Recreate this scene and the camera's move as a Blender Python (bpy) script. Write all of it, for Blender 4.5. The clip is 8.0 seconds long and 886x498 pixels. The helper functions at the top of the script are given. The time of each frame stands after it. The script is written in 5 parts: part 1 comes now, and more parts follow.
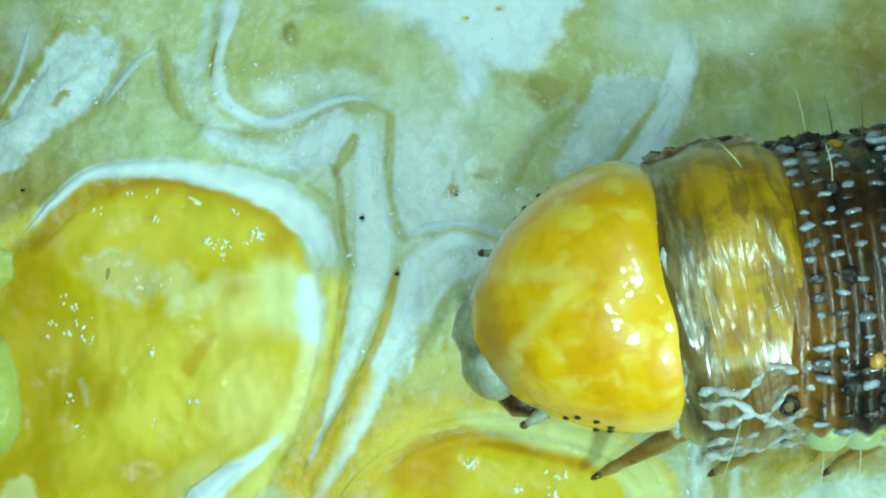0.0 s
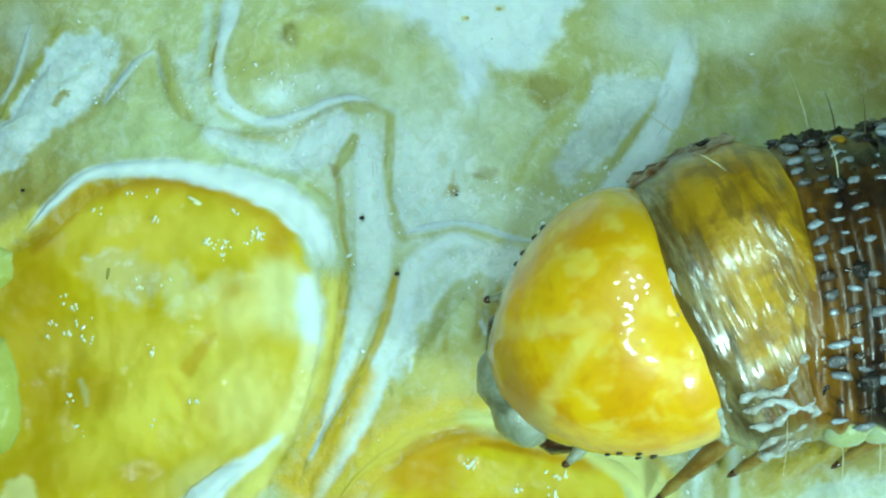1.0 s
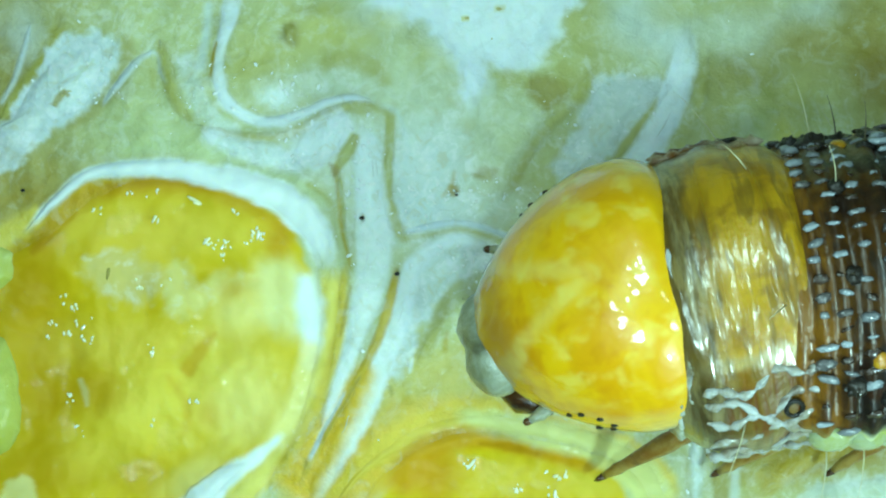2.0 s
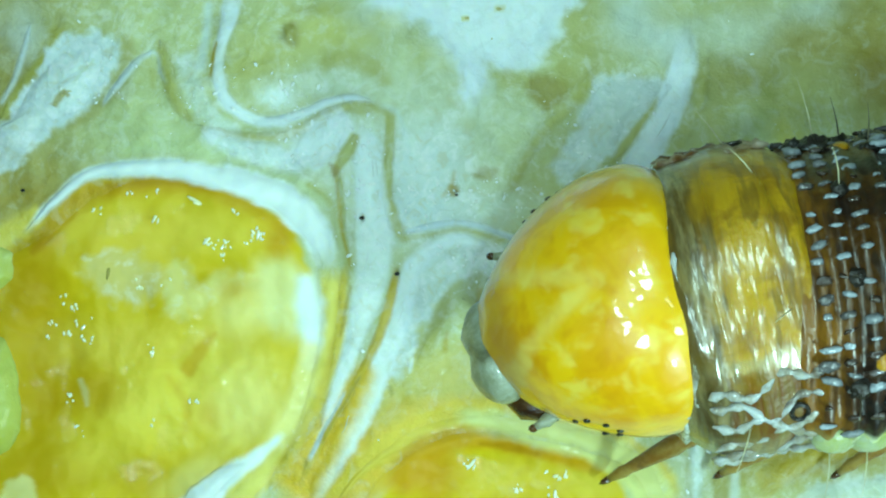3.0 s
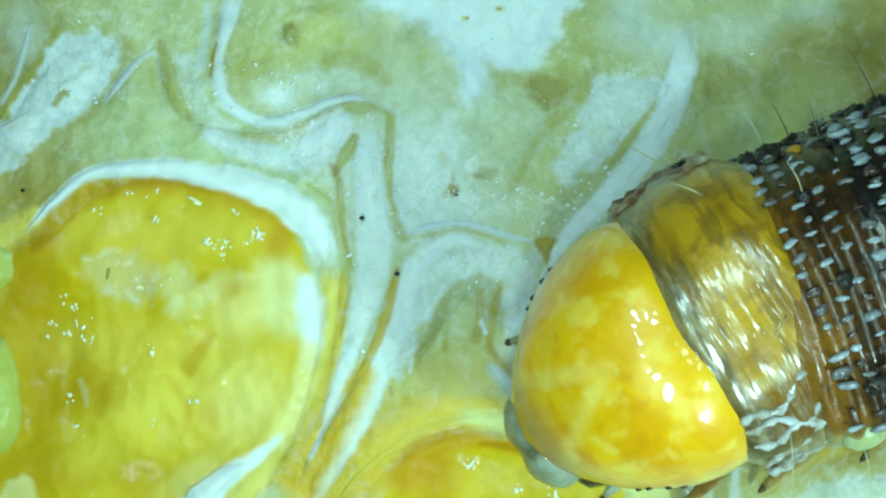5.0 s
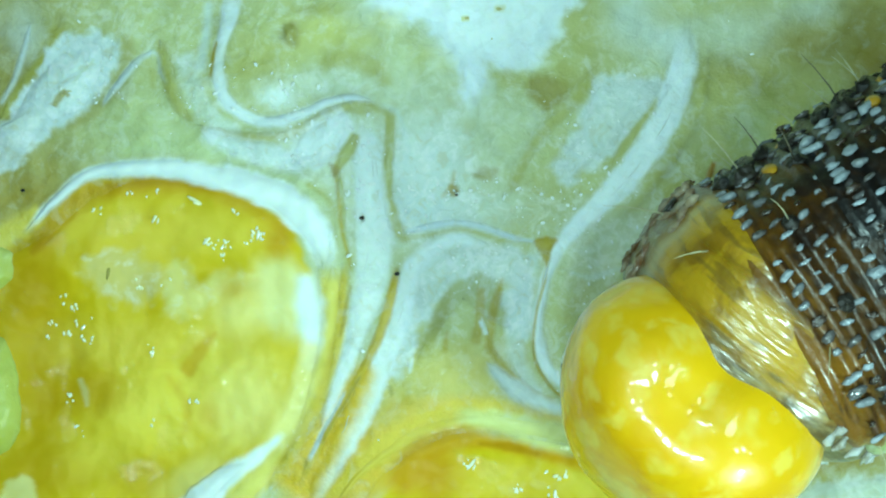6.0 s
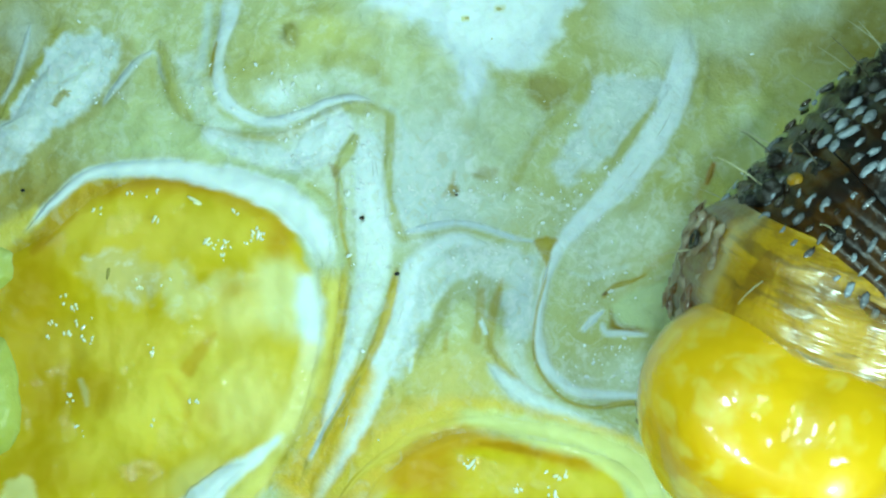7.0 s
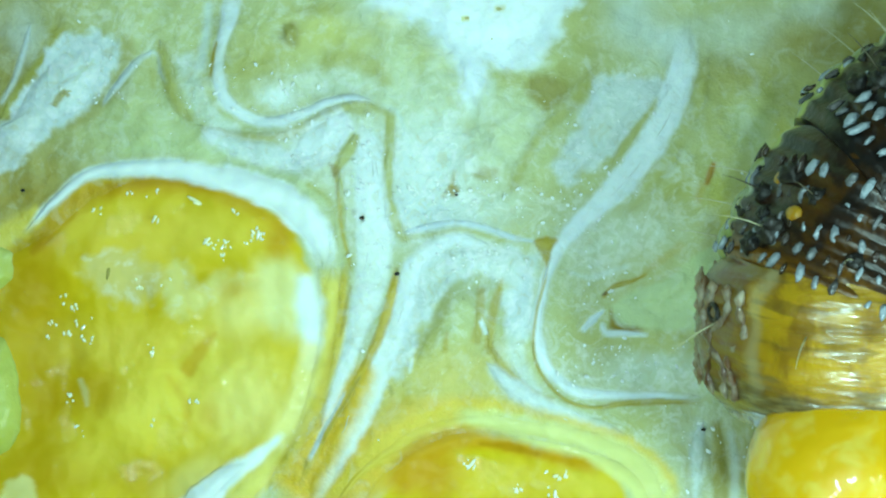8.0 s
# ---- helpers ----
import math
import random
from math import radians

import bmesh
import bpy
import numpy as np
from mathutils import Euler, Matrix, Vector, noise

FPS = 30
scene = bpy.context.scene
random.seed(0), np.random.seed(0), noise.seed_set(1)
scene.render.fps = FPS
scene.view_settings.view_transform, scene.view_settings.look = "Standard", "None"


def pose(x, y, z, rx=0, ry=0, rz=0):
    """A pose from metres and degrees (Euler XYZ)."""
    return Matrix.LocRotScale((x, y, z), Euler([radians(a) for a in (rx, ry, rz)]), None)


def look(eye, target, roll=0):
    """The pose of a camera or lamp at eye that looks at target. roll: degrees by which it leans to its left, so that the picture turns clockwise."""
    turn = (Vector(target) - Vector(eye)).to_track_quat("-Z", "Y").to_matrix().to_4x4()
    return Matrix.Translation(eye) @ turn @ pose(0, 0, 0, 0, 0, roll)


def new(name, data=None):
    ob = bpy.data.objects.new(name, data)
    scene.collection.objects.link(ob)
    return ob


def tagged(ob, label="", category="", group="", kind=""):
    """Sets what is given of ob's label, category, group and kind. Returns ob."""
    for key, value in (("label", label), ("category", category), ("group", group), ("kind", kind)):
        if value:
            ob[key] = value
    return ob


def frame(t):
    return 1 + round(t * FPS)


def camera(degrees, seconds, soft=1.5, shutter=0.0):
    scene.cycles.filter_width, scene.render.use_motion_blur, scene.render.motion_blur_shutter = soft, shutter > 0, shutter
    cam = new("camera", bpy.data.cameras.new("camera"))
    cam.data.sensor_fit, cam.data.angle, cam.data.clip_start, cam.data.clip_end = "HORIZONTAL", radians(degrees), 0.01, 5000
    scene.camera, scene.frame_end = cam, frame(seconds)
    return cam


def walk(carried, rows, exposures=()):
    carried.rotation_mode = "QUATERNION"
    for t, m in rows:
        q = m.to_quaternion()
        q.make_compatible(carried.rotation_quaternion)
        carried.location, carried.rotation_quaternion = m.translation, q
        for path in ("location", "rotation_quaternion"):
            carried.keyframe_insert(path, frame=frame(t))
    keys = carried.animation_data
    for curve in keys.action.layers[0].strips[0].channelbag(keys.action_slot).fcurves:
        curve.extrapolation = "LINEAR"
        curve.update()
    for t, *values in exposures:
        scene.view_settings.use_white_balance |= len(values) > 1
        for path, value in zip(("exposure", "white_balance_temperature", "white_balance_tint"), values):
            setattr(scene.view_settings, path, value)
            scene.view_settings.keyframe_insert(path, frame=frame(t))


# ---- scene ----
# A caterpillar on the cut face of a corn cob under a small microscope. Lengths in the builders are millimetres.
MM = 0.001

# ---- camera: stands still, straight above the cut face ----
cam = camera(24, 8.0, soft=2.1, shutter=0.5)
EYE = pose(0, 0, 23.52 * MM)
walk(cam, [(0.0, EYE), (8.0, EYE)])

# ---- light: the LED ring of the microscope, in a dim room ----
world = bpy.data.worlds.new("dim_room")
scene.world = world
world.use_nodes = True
world.node_tree.nodes["Background"].inputs["Color"].default_value = (0.60, 0.85, 0.82, 1)
world.node_tree.nodes["Background"].inputs["Strength"].default_value = 0.03


def led(x, y, z, watts, size, tint=(0.58, 1.0, 0.97)):
    data = bpy.data.lights.new("ring_led", "AREA")
    data.shape, data.size, data.energy, data.color = "DISK", size * MM, watts, tint
    ob = new("ring_led", data)
    ob.matrix_world = look((x * MM, y * MM, z * MM), (1.0 * MM, 0.2 * MM, 0))


# bearing round the lens, distance from its axis, height, and power, of each LED of the ring
for bearing, out, high, watts in ((-48, 10.5, 9.5, 0.00108), (-100, 6.0, 15.5, 0.00080), (-150, 6.0, 16.0, 0.00042), (165, 6.0, 16.0, 0.00026), (118, 6.0, 16.0, 0.00048), (75, 7.0, 14.5, 0.00039), (28, 8.5, 12.5, 0.00006), (-12, 8.5, 12, 0.00017)):
    led(1.2 + out * math.cos(radians(bearing)), out * math.sin(radians(bearing)), high, watts, 1.9)
scene.view_settings.exposure = 0.0


# ---- materials ----
def nodes_of(name):
    m = bpy.data.materials.new(name)
    m.use_nodes = True
    nt = m.node_tree
    return m, nt, nt.nodes["Principled BSDF"]


def add(nt, kind, **inputs):
    n = nt.nodes.new(kind)
    for key, value in inputs.items():
        key = key.replace("_", " ")
        if hasattr(value, "is_output"):
            nt.links.new(value, n.inputs[key])
        else:
            n.inputs[key].default_value = value
    return n


def math_node(nt, op, a, b=0.0, clamp=False):
    n = nt.nodes.new("ShaderNodeMath")
    n.operation, n.use_clamp = op, clamp
    for i, v in enumerate((a, b)):
        if hasattr(v, "is_output"):
            nt.links.new(v, n.inputs[i])
        else:
            n.inputs[i].default_value = v
    return n.outputs[0]


def grade(nt, value, low, high):
    n = nt.nodes.new("ShaderNodeMapRange")
    n.interpolation_type = "SMOOTHSTEP"
    nt.links.new(value, n.inputs[0])
    n.inputs[1].default_value, n.inputs[2].default_value = low, high
    return n.outputs[0]


def blend(nt, fac, a, b):
    n = nt.nodes.new("ShaderNodeMix")
    n.data_type = "RGBA"
    for i, v in ((0, fac), (6, a), (7, b)):
        if hasattr(v, "is_output"):
            nt.links.new(v, n.inputs[i])
        elif i == 0:
            n.inputs[0].default_value = v
        else:
            n.inputs[i].default_value = (*v, 1)
    return n.outputs[2]


def millimetres(nt, stretch=(1, 1, 1), turn=0):
    c = nt.nodes.new("ShaderNodeTexCoord")
    m = nt.nodes.new("ShaderNodeMapping")
    nt.links.new(c.outputs["Object"], m.inputs[0])
    m.inputs["Rotation"].default_value = (0, 0, radians(turn))
    m.inputs["Scale"].default_value = [1000 * s for s in stretch]
    return m.outputs[0]


def noise_at(nt, coords, scale, detail=4, rough=0.55, warp=0.0):
    return add(nt, "ShaderNodeTexNoise", Vector=coords, Scale=scale, Detail=detail, Roughness=rough, Distortion=warp).outputs[0]


def relief(nt, height, depth, normal=None):
    n = add(nt, "ShaderNodeBump", Height=height, Distance=depth * MM, Strength=1.0)
    if normal:
        nt.links.new(normal, n.inputs["Normal"])
    return n.outputs[0]


def mottled(nt, co, base, second, stain, stain_amount, coarse, fine, swirl):
    """Two tones and stains of plant tissue; also its coarse and fine noise."""
    n1 = noise_at(nt, co, coarse, 5, 0.6, swirl)
    n2 = noise_at(nt, co, fine, 4, 0.65)
    n3 = noise_at(nt, co, coarse * 0.55, 6, 0.62, 1.2)
    col = blend(nt, grade(nt, n1, 0.36, 0.64), base, second)
    col = blend(nt, math_node(nt, "MULTIPLY", grade(nt, n2, 0.45, 0.75), 0.5), col, second)
    return blend(nt, math_node(nt, "MULTIPLY", grade(nt, n3, 0.52, 0.70), stain_amount), col, stain), n1, n2


def tissue(name, base, second, stain, stain_amount=0.5, coarse=1.3, fine=9, rough=0.5, wet=0.6, glint=0.02, bump=0.02, sss=0.3, swirl=0.8, dry=0.36):
    """Moist tissue of one kind: two tones, stains, fine cells, and a wet film."""
    m, nt, p = nodes_of(name)
    co = millimetres(nt)
    col, n1, n2 = mottled(nt, co, base, second, stain, stain_amount, coarse, fine, swirl)
    nt.links.new(col, p.inputs["Base Color"])
    moist(nt, p, co, n2, fine, rough, wet, glint, bump, sss, dry)
    return m


def moist(nt, p, co, cells, fine, rough, wet, glint, bump, sss, dry):
    """Relief of fine cells, a patchy film of juice and a little translucence."""
    n4 = noise_at(nt, co, fine * 2.6, 3, 0.6)
    h = math_node(nt, "ADD", cells, math_node(nt, "MULTIPLY", n4, 0.5))
    nt.links.new(relief(nt, h, bump), p.inputs["Normal"])
    p.inputs["Roughness"].default_value = rough
    p.inputs["IOR"].default_value = 1.4
    film = grade(nt, noise_at(nt, co, 1.7, 3, 0.6), dry, dry + 0.12)
    nt.links.new(math_node(nt, "MULTIPLY", film, wet), p.inputs["Coat Weight"])
    p.inputs["Coat Roughness"].default_value = 0.08
    n5 = noise_at(nt, co, max(fine * 0.6, 5.0), 3, 0.6)
    nt.links.new(relief(nt, n5, glint * 3), p.inputs["Coat Normal"])
    p.inputs["Subsurface Weight"].default_value = sss
    p.inputs["Subsurface Radius"].default_value = (1.0, 0.75, 0.35)
    p.inputs["Subsurface Scale"].default_value = 0.6 * MM


def cut_tissue(name, rough=0.5, wet=0.6, glint=0.03, bump=0.02, sss=0.3, dry=0.36, fine=10, mottle=1.0, shine=0.5):
    """The cut face: its regions of tissue, blotched at two scales, with frosty torn cells where it is dry and fibrous."""
    m, nt, p = nodes_of(name)
    co = millimetres(nt)
    at = nt.nodes.new("ShaderNodeAttribute")
    at.attribute_name = "tissue"
    frost = nt.nodes.new("ShaderNodeAttribute")
    frost.attribute_name = "frost"
    n1 = noise_at(nt, co, 1.5, 6, 0.62, 1.4)
    n2 = noise_at(nt, co, fine * 0.5, 4, 0.55, 1.0)
    n3 = noise_at(nt, co, fine * 1.6, 2, 0.5)
    col = at.outputs["Color"]
    light = add(nt, "ShaderNodeHueSaturation", Color=col, Saturation=1.0, Value=1.13).outputs[0]
    dark = add(nt, "ShaderNodeHueSaturation", Color=col, Saturation=1.18, Value=0.78).outputs[0]
    col = blend(nt, math_node(nt, "MULTIPLY", grade(nt, n1, 0.52, 0.70), 0.55 * mottle), col, light)
    col = blend(nt, math_node(nt, "MULTIPLY", grade(nt, n1, 0.48, 0.30), 0.5 * mottle), col, dark)
    col = blend(nt, math_node(nt, "MULTIPLY", grade(nt, n2, 0.50, 0.32), 0.15 * mottle), col, dark)
    wisps = grade(nt, noise_at(nt, co, 3.4, 5, 0.6, 1.0), 0.50, 0.68)
    col = blend(nt, math_node(nt, "MULTIPLY", math_node(nt, "MULTIPLY", wisps, math_node(nt, "ADD", frost.outputs["Fac"], 0.3)), 0.55 if mottle > 0.9 else 0.15), col, (0.76, 0.82, 0.76) if mottle > 0.9 else light)
    cells = math_node(nt, "MULTIPLY", frost.outputs["Fac"], grade(nt, math_node(nt, "ADD", n2, math_node(nt, "MULTIPLY", math_node(nt, "SUBTRACT", n3, 0.5), 0.4)), 0.48, 0.68))
    col = blend(nt, math_node(nt, "MULTIPLY", cells, 0.65), col, (0.90, 0.93, 0.92))
    gaps = math_node(nt, "MULTIPLY", frost.outputs["Fac"], grade(nt, n2, 0.46, 0.30))
    col = blend(nt, math_node(nt, "MULTIPLY", gaps, 0.38), col, (0.56, 0.48, 0.14))
    nt.links.new(col, p.inputs["Base Color"])
    moist(nt, p, co, n2, fine, rough, wet, glint, bump, sss, dry)
    p.inputs["Specular IOR Level"].default_value = shine
    return m


M_PITH = cut_tissue("pith", wet=0.7, glint=0.05, bump=0.02, fine=11)
M_LAYER = cut_tissue("glume_tissue", wet=0.6, glint=0.04, bump=0.018, fine=10)
M_HULL = cut_tissue("kernel_hull", rough=0.5, wet=0.3, glint=0.02, bump=0.006, fine=6, mottle=0.35)
M_FLESH = cut_tissue("kernel_flesh", rough=0.45, wet=0.4, glint=0.010, bump=0.005, sss=0.3, dry=0.52, fine=5, mottle=0.3, shine=0.2)
M_PULP = tissue("pale_pulp", (0.52, 0.54, 0.09), (0.56, 0.60, 0.14), (0.48, 0.44, 0.05), 0.4, 1.0, 4, rough=0.3, wet=0.5, sss=0.3, glint=0.02)
M_STRAND = tissue("wet_fibre", (0.78, 0.86, 0.86), (0.74, 0.80, 0.74), (0.66, 0.68, 0.46), 0.4, 2.0, 9, rough=0.3, wet=0.9, glint=0.04, dry=0.2)
M_PIT = tissue("brown_pit", (0.50, 0.46, 0.16), (0.56, 0.54, 0.24), (0.40, 0.34, 0.08), 0.5, 3.0, 9, rough=0.5, wet=0.3)
M_AMBER = tissue("amber_pocket", (0.40, 0.33, 0.06), (0.46, 0.40, 0.10), (0.34, 0.24, 0.03), 0.5, 2.0, 9, rough=0.4)


# ---- builders ----
def part(name, bm, material, parent=None, label="", border=None):
    """Links a bmesh, built in millimetres, as one mesh object. border: how near to its piece's border each point lies."""
    bmesh.ops.scale(bm, vec=(MM, MM, MM), verts=bm.verts)
    mesh = bpy.data.meshes.new(name)
    bm.to_mesh(mesh)
    bm.free()
    for f in mesh.polygons:
        f.use_smooth = True
    if material:
        mesh.materials.append(material)
    if border is not None:
        mesh.attributes.new("border", "FLOAT", "POINT").data.foreach_set("value", border)
    if material in (M_PITH, M_LAYER, M_HULL, M_FLESH):
        stain(mesh)
    ob = new(name, mesh)
    if parent:
        ob.parent = parent
    return tagged(ob, label)


def spline(points, count, closed=False):
    """Points evenly spread along a smooth curve through the given ones."""
    p = np.array(points, float)
    n = len(p)
    p = np.vstack([p[-1], p, p[0], p[1]]) if closed else np.vstack([2 * p[0] - p[1], p, 2 * p[-1] - p[-2]])
    out = []
    for i in range(n if closed else n - 1):
        a, b, c, d = p[i:i + 4]
        for u in np.linspace(0, 1, 24, endpoint=False):
            out.append(0.5 * (2 * b + (c - a) * u + (2 * a - 5 * b + 4 * c - d) * u ** 2 + (3 * b - a - 3 * c + d) * u ** 3))
    out.append(p[1] if closed else p[n])
    out = np.array(out)
    s = np.r_[0, np.cumsum(np.hypot(*np.diff(out, axis=0).T))]
    w = np.linspace(0, s[-1], count, endpoint=not closed)
    return np.stack([np.interp(w, s, out[:, 0]), np.interp(w, s, out[:, 1])], 1)


def rough(x, y, scale, seed=0.0):
    return noise.noise(Vector((x * scale, y * scale, seed)))


def ground_z(x, y):
    """The height of the cut face."""
    return 0.10 * rough(x, y, 0.8) + 0.05 * rough(x, y, 2.4, 3) + 0.014 * rough(x, y, 7, 6) + 0.003 * rough(x, y, 16, 8)


def ribbon(name, points, widths, height, material, parent=None, label="", base=0.0, ragged=0.12, seed=0.0, sharp=2.0, sink=0.006, deep=0.12, knobs=1.0, point=8):
    """A raised band of tissue along a curve, with a rounded back and uneven edges. Its flanks go down into the ground."""
    length = sum(math.dist(a, b) for a, b in zip(points, points[1:]))
    count = max(16, int(length / 0.035))
    line = spline(points, count)
    side = np.gradient(line, axis=0)
    side = np.stack([-side[:, 1], side[:, 0]], 1) / np.hypot(*side.T)[:, None]
    wide = np.interp(np.linspace(0, 1, count), np.linspace(0, 1, len(widths)), widths)
    bm = bmesh.new()
    across = 7 if max(widths) < 0.06 else 15
    rows = []
    for i in range(count):
        x, y = line[i]
        taper = min(1, 0.15 + i / point, 0.15 + (count - 1 - i) / point)
        row = []
        for j in range(across):
            u = 2 * j / (across - 1) - 1
            w = wide[i] / 2 * taper * (1 + ragged * 1.6 * rough(x, y, 1.5, seed + 4) + ragged * 2 * rough(x, y, 3.0, seed + 9 * (u > 0)) + ragged * rough(x, y, 11.0, seed + 9 * (u > 0)))
            px, py = x + side[i, 0] * u * w, y + side[i, 1] * u * w
            z = base + ground_z(px, py) + (height * taper + sink) * (1 - u * u) ** sharp * (1 + 0.4 * knobs * rough(px, py, 2.5, seed)) - sink
            z += 0.3 * knobs * height * rough(px, py, 8, seed) * (1 - u * u)
            row.append(bm.verts.new((px, py, z)))
        rows.append(row)
    for a, b in zip(rows, rows[1:]):
        for j in range(across - 1):
            bm.faces.new((a[j], a[j + 1], b[j + 1], b[j]))
    under = [[bm.verts.new((v.co.x, v.co.y, v.co.z - deep)) for v in (r[0], r[-1])] for r in rows]
    for i in range(count - 1):
        bm.faces.new((rows[i][0], rows[i + 1][0], under[i + 1][0], under[i][0]))
        bm.faces.new((rows[i + 1][-1], rows[i][-1], under[i][1], under[i + 1][1]))
    return part(name, bm, material, parent, label)


def mound(name, outline, height, material, parent=None, label="", base=0.0, lumps=0.05, lump_size=1.5, dish=0.0, ragged=0.06, seed=0.0, steep=1.0, sink=0.006, creases=0.0, bumps=(), around=120, step=0.05):
    """A lump of tissue with a closed, uneven outline: domed, or dished where dish is given."""
    edge = spline(outline, around, closed=True)
    middle = edge.mean(0)
    rings = max(8, int(np.hypot(*(edge - middle).T).max() / step))
    bm = bmesh.new()
    rows = []

    def lift(q, u):
        z = base + ground_z(*q) + (height + sink) * (1 - u ** (2 * steep)) ** 1.5 - sink - dish * (1 - min(1.0, u / 0.9) ** 3)
        for bx, by, rx, ry, h in bumps:
            d = ((q[0] - bx) / rx) ** 2 + ((q[1] - by) / ry) ** 2
            z += h * math.exp(-d ** 2)
        fold = abs(rough(*q, lump_size * 0.8, seed + 20)) ** 0.6
        return z + (1 - u ** 8) * (lumps * rough(*q, lump_size, seed) + 0.4 * lumps * rough(*q, lump_size * 3, seed + 5) + creases * fold)

    for k in range(1, rings + 1):
        u = k / rings
        row = []
        for i in range(around):
            q = middle + (edge[i] - middle) * u * (1 + u * (ragged * 2 * rough(*edge[i], 2.5, seed) + ragged * rough(*edge[i], 9, seed)))
            row.append(bm.verts.new((q[0], q[1], lift(q, u))))
        rows.append(row)
    rows.append([bm.verts.new((v.co.x, v.co.y, v.co.z - 0.25)) for v in rows[-1]])
    top = bm.verts.new((*middle, lift(middle, 0)))
    for i in range(around):
        j = (i + 1) % around
        bm.faces.new((top, rows[0][i], rows[0][j]))
        for a, b in zip(rows, rows[1:]):
            bm.faces.new((a[i], b[i], b[j], a[j]))
    return part(name, bm, material, parent, label)


def ball(bm, at, radii, rings=6, around=8, turn=None):
    m = Matrix.Translation(at) @ (turn.to_4x4() if turn else Matrix()) @ Matrix.Diagonal((*radii, 1))
    bmesh.ops.create_uvsphere(bm, u_segments=around, v_segments=rings, radius=1.0, matrix=m)


def limb(bm, path, radii, around=8):
    """A tapered, bent rod through the given points."""
    rows = []
    for i, (p, r) in enumerate(zip(path, radii)):
        a, b = Vector(path[max(i - 1, 0)]), Vector(path[min(i + 1, len(path) - 1)])
        q = (b - a).to_track_quat("Z", "Y")
        rows.append([bm.verts.new(Vector(p) + q @ Vector((r * math.cos(t), r * math.sin(t), 0))) for t in np.linspace(0, math.tau, around, endpoint=False)])
    for a, b in zip(rows, rows[1:]):
        for j in range(around):
            bm.faces.new((a[j], a[(j + 1) % around], b[(j + 1) % around], b[j]))
    bm.faces.new(rows[0][::-1])
    bm.faces.new(rows[-1])


# tones of the tissues
PITH = (0.532, 0.566, 0.265)
WHITE = (0.666, 0.791, 0.815)
BRIGHT = (0.835, 0.954, 0.970)
BRIGHTCREAM = (0.872, 0.970, 0.914)
SKIN = (0.466, 0.447, 0.108)
SHEET = (0.561, 0.645, 0.326)
SHEETPALE = (0.575, 0.645, 0.396)
OLIVE = (0.337, 0.282, 0.049)
TAN = (0.404, 0.374, 0.073)
OCHRE = (0.466, 0.335, 0.018)
OCHREDARK = (0.306, 0.204, 0.004)
BROWN = (0.453, 0.204, 0.004)
BROWNDARK = (0.106, 0.039, 0.004)
LIME = (0.635, 0.592, 0.090)
LEMONGREEN = (0.666, 0.541, 0.118)
YELLOW = (0.800, 0.493, 0.021)
WALL = (0.835, 0.673, 0.108)
RIM = (0.800, 0.579, 0.052)
RIMPALE = (0.782, 0.775, 0.282)
FLESH = (0.714, 0.517, 0.010)
FLESHPALE = (0.835, 0.618, 0.090)
AMBER = (0.635, 0.326, 0.004)
LEMON = (0.872, 0.701, 0.090)
LEMONPALE = (0.928, 0.806, 0.290)
MEALY = (0.682, 0.592, 0.265)
MEALYPALE = (0.872, 0.822, 0.355)
HONEY = (0.575, 0.345, 0.004)
SEAM = (0.635, 0.415, 0.013)


# ---- the tissues of the cut face ----
PAINT = []  # (kind, place and shape, tone, softness, amount, frost, raggedness, label)


def wash(at, long, wide, turn, tone, amount, frost=0.0):
    """A soft oval region of another tissue; some also carry painted shade."""
    PAINT.append(("wash", (at, long, wide, turn), tone, 0.0, amount, frost, 0.0, ""))


def patch(outline, tone, soft, amount, frost=0.0, ragged=0.5, label=""):
    """A region with an outline of its own."""
    PAINT.append(("patch", outline, tone, soft, amount, frost, ragged, label))


def stroke(line, widths, tone, soft, amount, frost=0.0, label=""):
    """A band of tissue along a curve; a few carry painted shade."""
    PAINT.append(("stroke", (line, widths), tone, soft, amount, frost, 0.35, label))


def nearest(x, y, line, closed):
    """Distance to a curve, and how far along it the nearest place lies, 0 to 1."""
    a = line
    b = np.roll(line, -1, axis=0) if closed else line[1:]
    a = a if closed else line[:-1]
    far, along = np.full(len(x), 1e9), np.zeros(len(x))
    for i, ((ax, ay), (bx, by)) in enumerate(zip(a, b)):
        dx, dy = bx - ax, by - ay
        t = np.clip(((x - ax) * dx + (y - ay) * dy) / (dx * dx + dy * dy + 1e-12), 0, 1)
        d = np.hypot(x - ax - t * dx, y - ay - t * dy)
        closer = d < far
        far[closer], along[closer] = d[closer], (i + t[closer]) / len(a)
    return far, along


def inside(x, y, line):
    odd = np.zeros(len(x), bool)
    for (ax, ay), (bx, by) in zip(line, np.roll(line, -1, axis=0)):
        if ay != by:
            odd ^= ((ay > y) != (by > y)) & (x < (bx - ax) * (y - ay) / (by - ay) + ax)
    return odd


